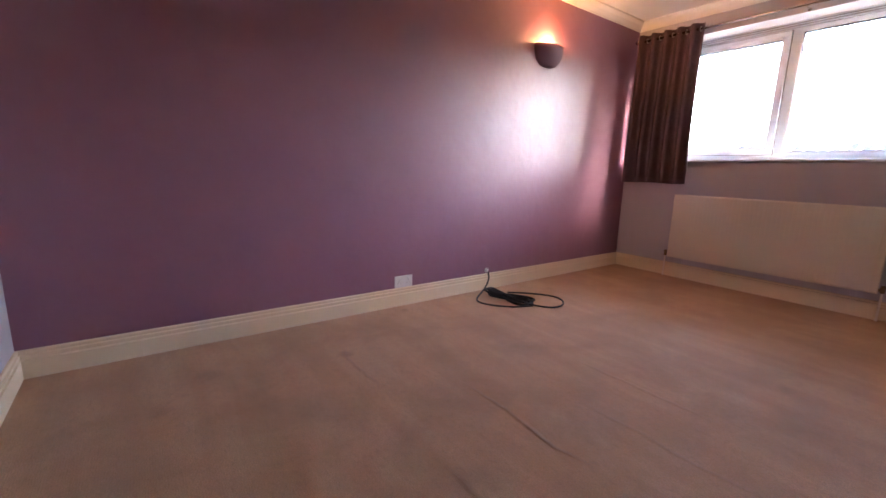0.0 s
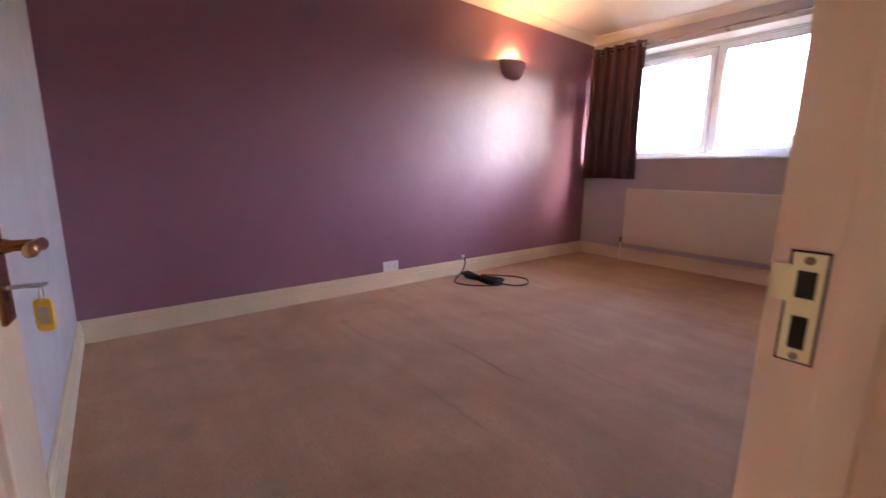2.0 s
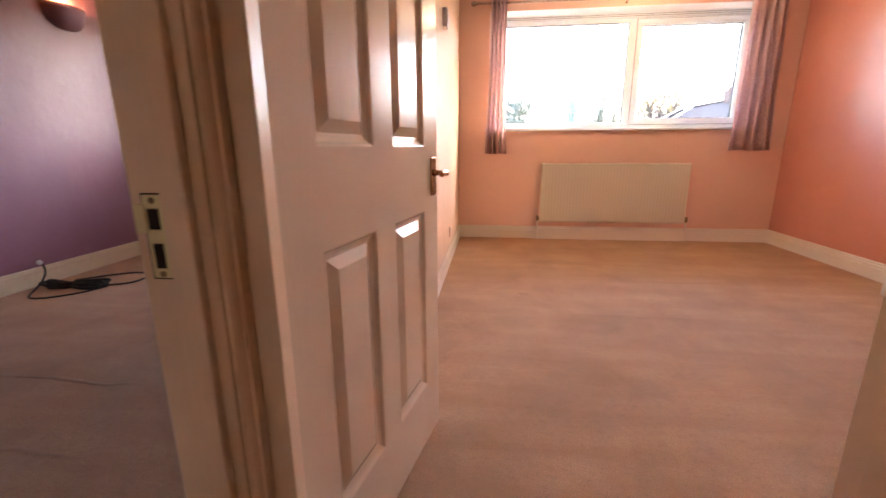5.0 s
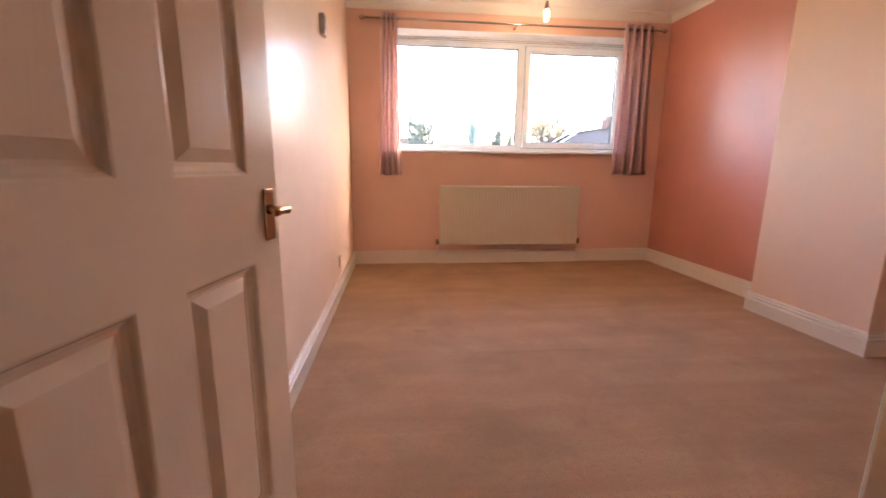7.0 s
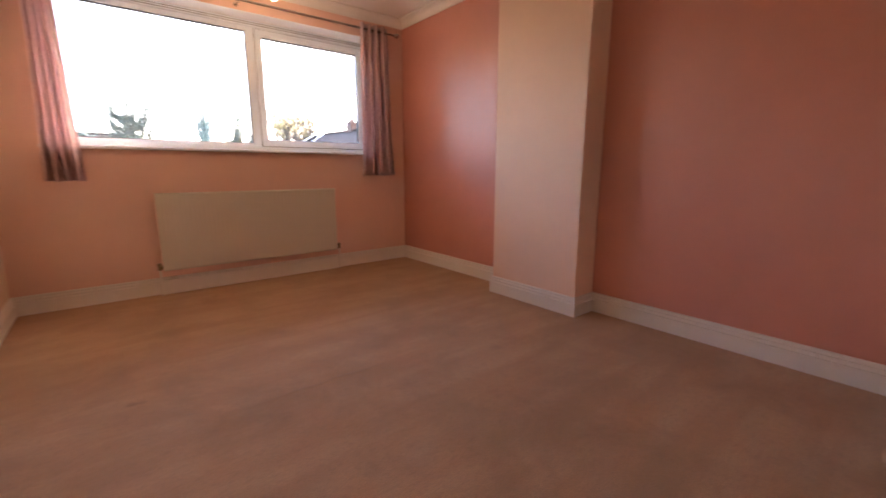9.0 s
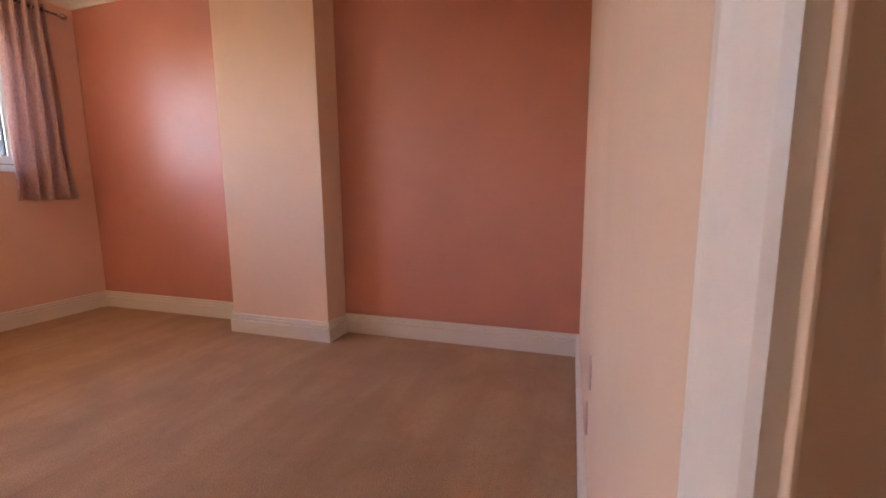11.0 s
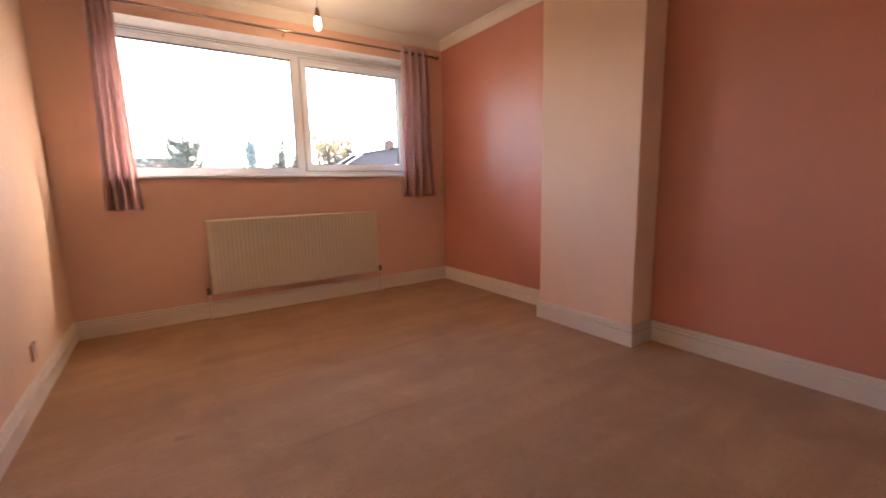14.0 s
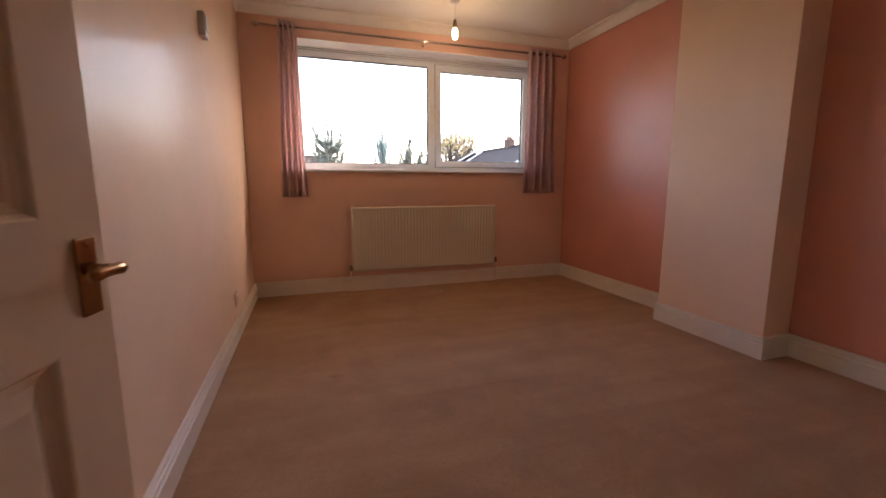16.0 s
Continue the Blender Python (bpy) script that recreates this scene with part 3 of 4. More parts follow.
# ---------------------------------------------------------------- windows
def window(name, win, mullion, casement, label):
    """Frame in the opening; casement: 0 the low-y light opens, 1 the high-y one."""
    root = structure(empty(name), label, "window")
    x0, x1 = XW + 0.195, XW + 0.265
    (ya, yb), (za, zb) = win, WIN_Z
    za += 0.012
    f = 0.050
    bm = bmesh.new()
    for b in ((x0, x1, ya, yb, za, za + f), (x0, x1, ya, yb, zb - f, zb), (x0 + 0.010, x1, ya + f, yb - f, zb - f - 0.026, zb - f), (x0, x1, ya, ya + f, za + f, zb - f), (x0, x1, yb - f, yb, za + f, zb - f), (x0, x1, mullion - 0.034, mullion + 0.034, za + f, zb - f - 0.026)):
        box(bm, *b, 0.004)
    part("window_frame", bm, UPVC, root)
    lights = [(ya + f, mullion - 0.034), (mullion + 0.034, yb - f)]
    for k, (a, b) in enumerate(lights):
        z0, z1 = za + f, zb - f - 0.026
        if k == casement:
            s = 0.034
            sash = bmesh.new()
            for q in ((a - 0.008, b + 0.008, z0 - 0.008, z0 + s), (a - 0.008, b + 0.008, z1 - s, z1 + 0.008), (a - 0.008, a + s, z0 + s, z1 - s), (b - s, b + 0.008, z0 + s, z1 - s)):
                box(sash, x0 - 0.016, x1 - 0.006, *q, 0.004)
            sash = part("sash", sash, UPVC, root, "white opening sash")
            part("window_handle", box(boxed(x0 - 0.026, x0 - 0.014, (a + b) / 2 - 0.05, (a + b) / 2 + 0.06, z0 + 0.016, z0 + 0.030, 0.003), x0 - 0.022, x0 - 0.014, (a + b) / 2 - 0.018, (a + b) / 2 + 0.018, z0 + 0.008, z0 + 0.038, 0.002), UPVC, sash)
            # grey strips stand in for the shaded gap round the sash
            shadow_gap = bmesh.new()
            for q in ((a - 0.013, b + 0.013, z0 - 0.013, z0 - 0.009), (a - 0.013, b + 0.013, z1 + 0.009, z1 + 0.013), (a - 0.013, a - 0.009, z0 - 0.009, z1 + 0.009), (b + 0.009, b + 0.013, z0 - 0.009, z1 + 0.009)):
                box(shadow_gap, x0 - 0.0015, x0 + 0.004, *q)
            part("shadow_gap", shadow_gap, GAP_SHADE, root)
            a, b, z0, z1 = a + s, b - s, z0 + s, z1 - s
        g = 0.021
        gas = bmesh.new()
        for q in ((a, b, z0, z0 + g), (a, b, z1 - g, z1), (a, a + g, z0 + g, z1 - g), (b - g, b, z0 + g, z1 - g)):
            box(gas, x0 + 0.016, x1 - 0.022, *q)
        part("gasket", gas, GASKET, root)
        bead = bmesh.new()
        for q in ((a, b, z0 - 0.001, z0 + 0.016), (a, b, z1 - 0.016, z1 + 0.001), (a - 0.001, a + 0.016, z0, z1), (b - 0.016, b + 0.001, z0, z1)):
            box(bead, x0 - (0.010 if k == casement else 0.0) + 0.003, x0 + 0.014, *q, 0.002)
        part("glazing_bead", bead, UPVC, root)
        pane = part("pane", boxed(x0 + 0.030, x0 + 0.034, a, b, z0, z1), GLASS, root)
        pane.visible_shadow = False
    # step lines of the head: their shade drawn as thin grey strips
    for z in (zb - 0.018, zb - 0.034):
        part("groove_shade", boxed(x0 - 0.0012, x0 + 0.003, ya + 0.004, yb - 0.004, z - 0.0022, z + 0.0022), GAP_SHADE, root)
    for q in ((ya, yb, zb - 0.004, zb), (ya, ya + 0.004, za, zb - 0.004), (yb - 0.004, yb, za, zb - 0.004)):
        part("reveal", boxed(XW - 0.0015, x0, *q), REVEAL, root)
    part("window_sill", boxed(XW - 0.028, x0 + 0.002, ya - 0.03, yb + 0.03, WIN_Z[0] - 0.012, WIN_Z[0] + 0.012, 0.006), UPVC, root, "white window board")
    out = boxed(x1 - 0.002, XW + 0.37, ya, yb, za - 0.03, za + 0.004, 0.003)
    part("outer_sill", out, UPVC, root)
    return root


window("window_1", WIN_P, 0.962, 1, "white upvc window with one opening sash")
window("window_2", WIN_K, -2.455, 0, "white upvc window with one opening sash")


# ---------------------------------------------------------------- radiators
def radiator(label, y0, y1, z0, z1):
    root = tagged(empty("radiator", pose(XW, (y0 + y1) / 2, 0)), label, "radiator", "panel radiators")
    w = (y1 - y0) / 2
    bm = bmesh.new()
    n = 44
    pitch = (2 * w - 0.05) / n
    sect = [(-w, 0.0), (-w, 0.006), (-w + 0.006, 0.012), (-w + 0.025, 0.012)]
    for i in range(n):
        s = -w + 0.025 + i * pitch
        sect += [(s + pitch * 0.30, 0.012), (s + pitch * 0.42, 0.0109), (s + pitch * 0.58, 0.0109), (s + pitch * 0.70, 0.012)]
    sect += [(w - 0.025, 0.012), (w - 0.006, 0.012), (w, 0.006), (w, 0.0)]
    levels = [(z0, 0.35), (z0 + 0.006, 0.8), (z0 + 0.014, 1), (z0 + 0.024, 1), (z1 - 0.024, 1), (z1 - 0.014, 1), (z1 - 0.006, 0.8), (z1, 0.35)]
    rows = []
    for li, (z, k) in enumerate(levels):
        flat = li < 3 or li > 4
        rows.append([bm.verts.new((-0.068 - (0.012 if flat and d > 0.009 else d) * k, y, z)) for y, d in sect])
    for a, c in zip(rows, rows[1:]):
        for i in range(len(sect) - 1):
            bm.faces.new((a[i], a[i + 1], c[i + 1], c[i]))
    part("front_panel", bm, RADW, root)
    part("back_panel", boxed(-0.066, -0.058, -w + 0.004, w - 0.004, z0 + 0.004, z1 - 0.004, 0.003), RADW, root)
    fins = bmesh.new()
    for i in range(36):
        y = -w + 0.03 + i * (2 * w - 0.06) / 35
        box(fins, -0.058, -0.034, y - 0.001, y + 0.001, z0 + 0.05, z1 - 0.05)
    part("fin", fins, RADW, root)
    for s in (-1, 1):
        y = s * (w - 0.18)
        part("bracket", boxed(-0.060, 0.0, y - 0.02, y + 0.02, z0 + 0.03, z1 - 0.04, 0.002), RADW, root)
        y = s * (w + 0.022)
        v = bmesh.new()
        rod(v, (-0.062, s * (w - 0.012), z0 + 0.030), (-0.062, y, z0 + 0.030), 0.010, 12)
        lathe(v, [(0.009, -0.022), (0.013, -0.018), (0.013, 0.006), (0.009, 0.010)], pose(-0.062, y, z0 + 0.03), 12)
        valve = part("valve", v, VALVE, root, "aged brass radiator valve")
        part("cap", lathe(bmesh.new(), [(0.010, 0.010), (0.014, 0.013), (0.014, 0.030), (0.010, 0.034)], pose(-0.062, y, z0 + 0.03), 14), VALVE, valve)
        part("pipe", rod(bmesh.new(), (-0.062, y, 0.0), (-0.062, y, z0 + 0.012), 0.0075, 12), WHITE, root)
    return root


radiator("cream enamelled panel radiator below the purple room window", 0.145, 1.63, 0.197, 0.815)
radiator("cream enamelled panel radiator below the pink room window", -3.045, -1.585, 0.195, 0.805)


for name, y0, y1, paint in (("trim_pipe_boxing_1", 0.13, 1.645, CREAM), ("trim_pipe_boxing_2", -3.06, -1.57, WHITE)):
    structure(part(name, boxed(XW - 0.046, XW - 0.019, y0, y1, 0.0, 0.118, 0.002), paint), "painted boxing over the pipes below the radiator", "pipe boxing")


# ---------------------------------------------------------------- curtains and poles
def curtain(label, y0, y1, z0, z1, x, folds, depth, cloth, flare, seed, ring_z):
    root = tagged(empty("curtain", pose(x, (y0 + y1) / 2, 0)), label, "curtain")
    rnd = random.Random(seed)
    w = (y1 - y0) / 2
    cols, lev = folds * 14, 26
    ph = [rnd.uniform(-0.5, 0.5) for _ in range(folds + 2)]
    amp = [rnd.uniform(0.75, 1.15) for _ in range(folds + 2)]
    bm = bmesh.new()
    grids = []
    for off in (0.0, 0.0022):
        grid = []
        for j in range(lev + 1):
            v = j / lev
            row = []
            for i in range(cols + 1):
                u = i / cols
                k = u * folds
                c = int(k)
                fr = k - c
                p = ph[c] * (1 - fr) + ph[c + 1] * fr
                a = amp[c] * (1 - fr) + amp[c + 1] * fr
                s = math.sin(2 * math.pi * k + p * (1 - v) * 1.2)
                s = math.copysign(abs(s) ** 0.75, s)
                d = depth * a * (0.85 + 0.3 * (1 - v)) * s + 0.004 * math.sin(7 * v + 3 * u)
                spread = 1 + flare * (1 - v) ** 1.5
                y = (2 * u - 1) * w * spread + 0.006 * math.sin(5 * v + ph[c] * 4) * (1 - v)
                row.append(bm.verts.new((d - off, y, z0 + (z1 - z0) * v + 0.003 * math.sin(9 * u + seed) * (1 - v))))
            grid.append(row)
        grids.append(grid)
    for grid in grids:
        for j in range(lev):
            for i in range(cols):
                bm.faces.new((grid[j][i], grid[j][i + 1], grid[j + 1][i + 1], grid[j + 1][i]))
    a, c = grids
    for j in range(lev):
        for i in (0, cols):
            bm.faces.new((a[j][i], a[j + 1][i], c[j + 1][i], c[j][i]))
    for i in range(cols):
        for j in (0, lev):
            bm.faces.new((a[j][i], a[j][i + 1], c[j][i + 1], c[j][i]))
    part("cloth", bm, cloth, root, smooth=True)
    for i in range(folds * 2):
        y = -w + (i + 0.5) * 2 * w / (folds * 2)
        b = bmesh.new()
        for q in range(16):
            a0, a1 = 2 * math.pi * q / 16, 2 * math.pi * (q + 1) / 16
            rod(b, (0.020 * math.cos(a0), 0, ring_z + 0.020 * math.sin(a0)), (0.020 * math.cos(a1), 0, ring_z + 0.020 * math.sin(a1)), 0.0032, 6)
        part("eyelet", moved(b, pose(0, y, 0) @ Matrix.Translation((0, 0, 0))), STEEL, root)
    return root


def pole(label, y0, y1, z, x, brackets, r=0.0095):
    root = tagged(empty("curtain_pole", pose(x, (y0 + y1) / 2, z)), label, "curtain pole")
    w = (y1 - y0) / 2
    part("rod", rod(bmesh.new(), (0, -w, 0), (0, w, 0), r, 16), POLE, root, smooth=True)
    for s in (-1, 1):
        part("finial", lathe(bmesh.new(), [(0.010, 0), (0.013, 0.004), (0.013, 0.012), (0.011, 0.016), (0.020, 0.026), (0.024, 0.040), (0.021, 0.054), (0.012, 0.064), (0.002, 0.067)], pose(0, s * w, 0) @ Matrix.Rotation(radians(-90 * s), 4, "X"), 18), POLE, root, smooth=True)
    for y in brackets:
        b = bmesh.new()
        yy = y - (y0 + y1) / 2
        rod(b, (0, yy, -0.016), (XW - x, yy, -0.016), 0.006, 10)
        lathe(b, [(0.014, 0), (0.014, 0.005), (0.010, 0.008)], pose(XW - x, yy, -0.016) @ Matrix.Rotation(radians(-90), 4, "Y"), 16)
        box(b, -0.012, 0.012, yy - 0.005, yy + 0.005, -0.022, -0.0085, 0.001)
        part("bracket", b, POLE, root)
    return root


XR = 4.432
pole("thin satin steel curtain pole above the purple room window", -0.55, 2.13, 2.290, XR, (2.08, 0.85, -0.45))
pole("satin steel curtain pole with ball finials in the pink room", -3.745, -0.90, 2.312, XR, (-3.50, -2.30, -1.10))
curtain("plum brown eyelet curtain drawn to the side of the window", 1.56, 2.165, 0.915, 2.345, XR, 5, 0.034, CURTAIN_P, 0.03, 3, 2.290)
curtain("mauve jacquard eyelet curtain gathered beside the window", -1.18, -1.03, 0.905, 2.36, XR, 4, 0.036, CURTAIN_K, 0.45, 5, 2.312)
curtain("mauve jacquard eyelet curtain gathered beside the alcove", -3.675, -3.375, 0.925, 2.36, XR, 4, 0.040, CURTAIN_K, 0.28, 8, 2.312)

# ---------------------------------------------------------------- wall light in the purple room
lamp = tagged(empty("wall_light", pose(3.125, YN, 2.022)), "plum painted plaster half-bowl uplighter, lit", "wall light")
prof = [(0.0, -0.165), (0.05, -0.163), (0.095, -0.150), (0.132, -0.118), (0.152, -0.075), (0.163, -0.03), (0.168, 0.0), (0.160, 0.0), (0.155, -0.03), (0.143, -0.07), (0.124, -0.108), (0.088, -0.138), (0.04, -0.150), (0.0, -0.152)]
b = lathe(bmesh.new(), prof, pose(0, 0, 0, 0, 0, 180), 32, math.pi)
for v in b.verts:
    v.co.y *= 0.62
part("bowl", b, PLASTER, lamp, smooth=True)
part("lampholder", rod(bmesh.new(), (0, -0.045, -0.13), (0, -0.045, -0.06), 0.014, 12), PLASTIC, lamp)
part("bulb", lathe(bmesh.new(), [(0.012, -0.062), (0.020, -0.045), (0.024, -0.022), (0.018, -0.002), (0.002, 0.006)], pose(0, -0.045, 0), 14), SCONCE_BULB, lamp, "glowing warm bulb", smooth=True)
glow_1 = new("wall_light_glow", bpy.data.lights.new("wall_light_glow", "POINT"))
glow_1.data.energy, glow_1.data.color, glow_1.data.shadow_soft_size = 0.27, (1.0, 0.42, 0.11), 0.03
glow_1.location = (3.125, YN - 0.045, 2.045)

# ---------------------------------------------------------------- pendant in the pink room
PX, PY = 3.95, -2.42
pend = tagged(empty("pendant_light", pose(PX, PY, H)), "bare lit bulb hanging on a white flex", "pendant light")
part("ceiling_rose", lathe(bmesh.new(), [(0.038, 0), (0.036, -0.012), (0.022, -0.022), (0.008, -0.026), (0.0, -0.026)], None, 24), PLASTIC, pend)
part("flex", rod(bmesh.new(), (0, 0, -0.025), (0, 0, -0.17), 0.0030, 10), PLASTIC, pend)
part("lampholder", lathe(bmesh.new(), [(0.006, -0.142), (0.012, -0.150), (0.014, -0.170), (0.017, -0.172), (0.017, -0.205), (0.014, -0.209)], None, 18), VALVE, pend)
part("bulb", lathe(bmesh.new(), [(0.012, -0.209), (0.0195, -0.217), (0.0205, -0.25), (0.0205, -0.275), (0.016, -0.292), (0.004, -0.299)], None, 18), BULB, pend, "glowing bulb", smooth=True)
glow_2 = new("pendant_glow", bpy.data.lights.new("pendant_glow", "POINT"))
glow_2.data.energy, glow_2.data.color, glow_2.data.shadow_soft_size = 0.24, (1.0, 0.70, 0.40), 0.03
glow_2.location = (PX, PY, H - 0.33)


# ---------------------------------------------------------------- sockets and boxes on the walls
def socket(label, m, double=True, slots=True, plastic=None):
    """Faces -y in its own space."""
    root = tagged(empty("wall_socket", m), label, "wall socket")
    w = 0.073 if double else 0.043
    part("plate", boxed(-w, w, -0.009, 0.0, -0.043, 0.043, 0.003), plastic or PLASTIC, root)
    if slots:
        for c in ((-0.036, 0.036) if double else (0,)):
            b = bmesh.new()
            box(b, c - 0.002, c + 0.002, -0.0096, -0.008, 0.006, 0.014)
            box(b, c - 0.014, c - 0.007, -0.0096, -0.008, -0.012, -0.008)
            box(b, c + 0.007, c + 0.014, -0.0096, -0.008, -0.012, -0.008)
            part("pin_slot", b, DARK, root)
            part("switch", boxed(c - 0.006, c + 0.006, -0.012, -0.008, 0.020, 0.034, 0.001), PLASTIC, root)
    return root


socket("white plastic double socket just above the skirting", pose(1.735, YN, 0.178))
socket("small dull cream plastic socket on the peach wall", pose(3.50, YP, 0.258, 0, 0, 0), False, True, DULL)
for y, z in ((-2.60, 0.474), (-2.69, 0.29)):
    blank = tagged(empty("blanking_plate", pose(XP1 + SKEW * (y - PO[1]) / (YA - PO[1]), y, z, 0, 0, 90)), "round blanking plate painted over in peach", "blanking plate", "blanking plates")
    part("disc", lathe(bmesh.new(), [(0.048, 0), (0.047, 0.004), (0.040, 0.0065), (0.0, 0.007)], Matrix.Rotation(radians(90), 4, "X"), 28), DULL, blank)
    part("screw", lathe(bmesh.new(), [(0.005, 0.006), (0.004, 0.0085), (0.0, 0.009)], Matrix.Rotation(radians(90), 4, "X"), 10), DULL, blank)
chime = tagged(empty("wall_box", pose(3.09, YP, 1.825)), "small mauve box fixed high on the peach wall", "wall box")
part("case", boxed(-0.042, 0.042, -0.032, 0.0, -0.060, 0.060, 0.006), GREYPL, chime)
part("cover", boxed(-0.030, 0.030, -0.037, -0.032, -0.03, 0.05, 0.002), GREYPL, chime)

# ---------------------------------------------------------------- aerial cable on the carpet
plate = tagged(empty("aerial_outlet", pose(2.548, YN - 0.012, 0.163)), "small white round aerial outlet just above the skirting", "aerial outlet")
part("body", lathe(bmesh.new(), [(0.019, -0.012), (0.019, -0.004), (0.014, 0.004), (0.007, 0.009), (0.0, 0.009)], Matrix.Rotation(radians(90), 4, "X"), 18), PLASTIC, plate)


def cable(name, splines, radius, material, label):
    cu = bpy.data.curves.new(name, "CURVE")
    cu.dimensions, cu.bevel_depth, cu.bevel_resolution, cu.resolution_u = "3D", radius, 3, 8
    for pts in splines:
        s = cu.splines.new("NURBS")
        s.points.add(len(pts) - 1)
        for p, q in zip(s.points, pts):
            p.co = (*q, 1)
        s.use_endpoint_u, s.order_u = True, 4
    cu.materials.append(material)
    return tagged(new(name, cu), label, "cable")


rnd = random.Random(4)
coil = []
ca, cb = Vector((2.42, 2.06)), Vector((2.55, 1.70))
ax = (cb - ca).normalized()
side = Vector((-ax.y, ax.x))
mid, half = (ca + cb) / 2, (cb - ca).length / 2
for turn in range(9):
    wide, reach, lift = rnd.uniform(0.07, 0.15), rnd.uniform(0.82, 1.12), rnd.uniform(0.0, 0.05)
    shift, lean = rnd.uniform(-0.03, 0.03), rnd.uniform(-0.03, 0.03)
    for q in range(14):
        a = 2 * math.pi * q / 14
        p = mid + ax * half * reach * math.cos(a) + side * (0.5 * wide * math.sin(2 * a) + 0.014 * math.sin(a) + shift * 0.4 + lean * math.cos(a))
        coil.append((p.x, p.y, 0.008 + 0.005 * turn * (1 - abs(math.cos(a)) * 0.4) + lift * max(0.0, -math.cos(a)) ** 3))
lead = [(2.548, YN - 0.024, 0.150), (2.548, YN - 0.050, 0.11), (2.50, YN - 0.07, 0.05), (2.40, 2.10, 0.012), (2.27, 2.02, 0.006), (2.23, 1.93, 0.006), (2.30, 1.80, 0.006), (2.42, 1.70, 0.006), (2.52, 1.66, 0.012)]
loop = [(2.55, 1.95, 0.035), (2.70, 1.90, 0.020), (2.84, 1.80, 0.008), (2.88, 1.70, 0.006), (2.80, 1.58, 0.006), (2.66, 1.53, 0.006), (2.56, 1.60, 0.010), (2.50, 1.72, 0.02)]
cable("coiled_cable", [lead, coil, loop], 0.0064, CABLE, "coiled black aerial cable lying on the carpet")

# ---------------------------------------------------------------- outside
GZ = -2.9


def field_material():
    mat = shader("rough_grass", (0.07, 0.09, 0.035), 0.9)
    put(mat, "Base Color", blend(mat, ramp(mat, noise_of(mat, 0.35, 6.0), 0, 1), (0.09, 0.12, 0.045), (0.16, 0.16, 0.085)))
    return mat


def tile_material():
    mat = shader("roof_tile", (0.16, 0.10, 0.08), 0.8)
    put(mat, "Base Color", blend(mat, ramp(mat, noise_of(mat, 3.0, 5.0), 0, 1), (0.040, 0.034, 0.030), (0.062, 0.052, 0.046)))
    return mat


def dull(mat, amount):
    mat.node_tree.nodes["Principled BSDF"].inputs["Specular IOR Level"].default_value = amount


def brick_material():
    mat = shader("red_brick", (0.30, 0.14, 0.09), 0.85)
    br = node(mat, "ShaderNodeTexBrick", Scale=1.0, Color1=(0.10, 0.045, 0.03, 1), Color2=(0.07, 0.033, 0.023, 1), Mortar=(0.12, 0.11, 0.10, 1))
    br.inputs["Brick Width"].default_value, br.inputs["Row Height"].default_value, br.inputs["Mortar Size"].default_value = 0.225, 0.075, 0.010
    mat.node_tree.links.new(coords(mat), br.inputs["Vector"])
    put(mat, "Base Color", br.outputs["Color"])
    return mat


GRASS, TILE, BRICK = field_material(), tile_material(), brick_material()
SHEET = shader("pale_roof_sheet", (0.11, 0.10, 0.095), 0.7)
put(SHEET, "Base Color", blend(SHEET, ramp(SHEET, noise_of(SHEET, 2.5, 5.0), 0, 1), (0.045, 0.042, 0.040), (0.085, 0.08, 0.075)))
dull(TILE, 0.1)
dull(SHEET, 0.15)
BARK = shader("bark", (0.11, 0.09, 0.075), 0.9)
LEAF = shader("evergreen_leaf", (0.115, 0.14, 0.11), 0.7)
PALE_LEAF = shader("glaucous_leaf", (0.22, 0.30, 0.28), 0.7)
YLEAF = shader("autumn_leaf", (0.34, 0.27, 0.12), 0.7)
bm = bmesh.new()
bmesh.ops.create_grid(bm, x_segments=8, y_segments=8, size=900)
ground = structure(part("ground", moved(bm, Matrix.Translation((500, 0, GZ))), GRASS), "grass and gardens below the bedroom windows", "ground")


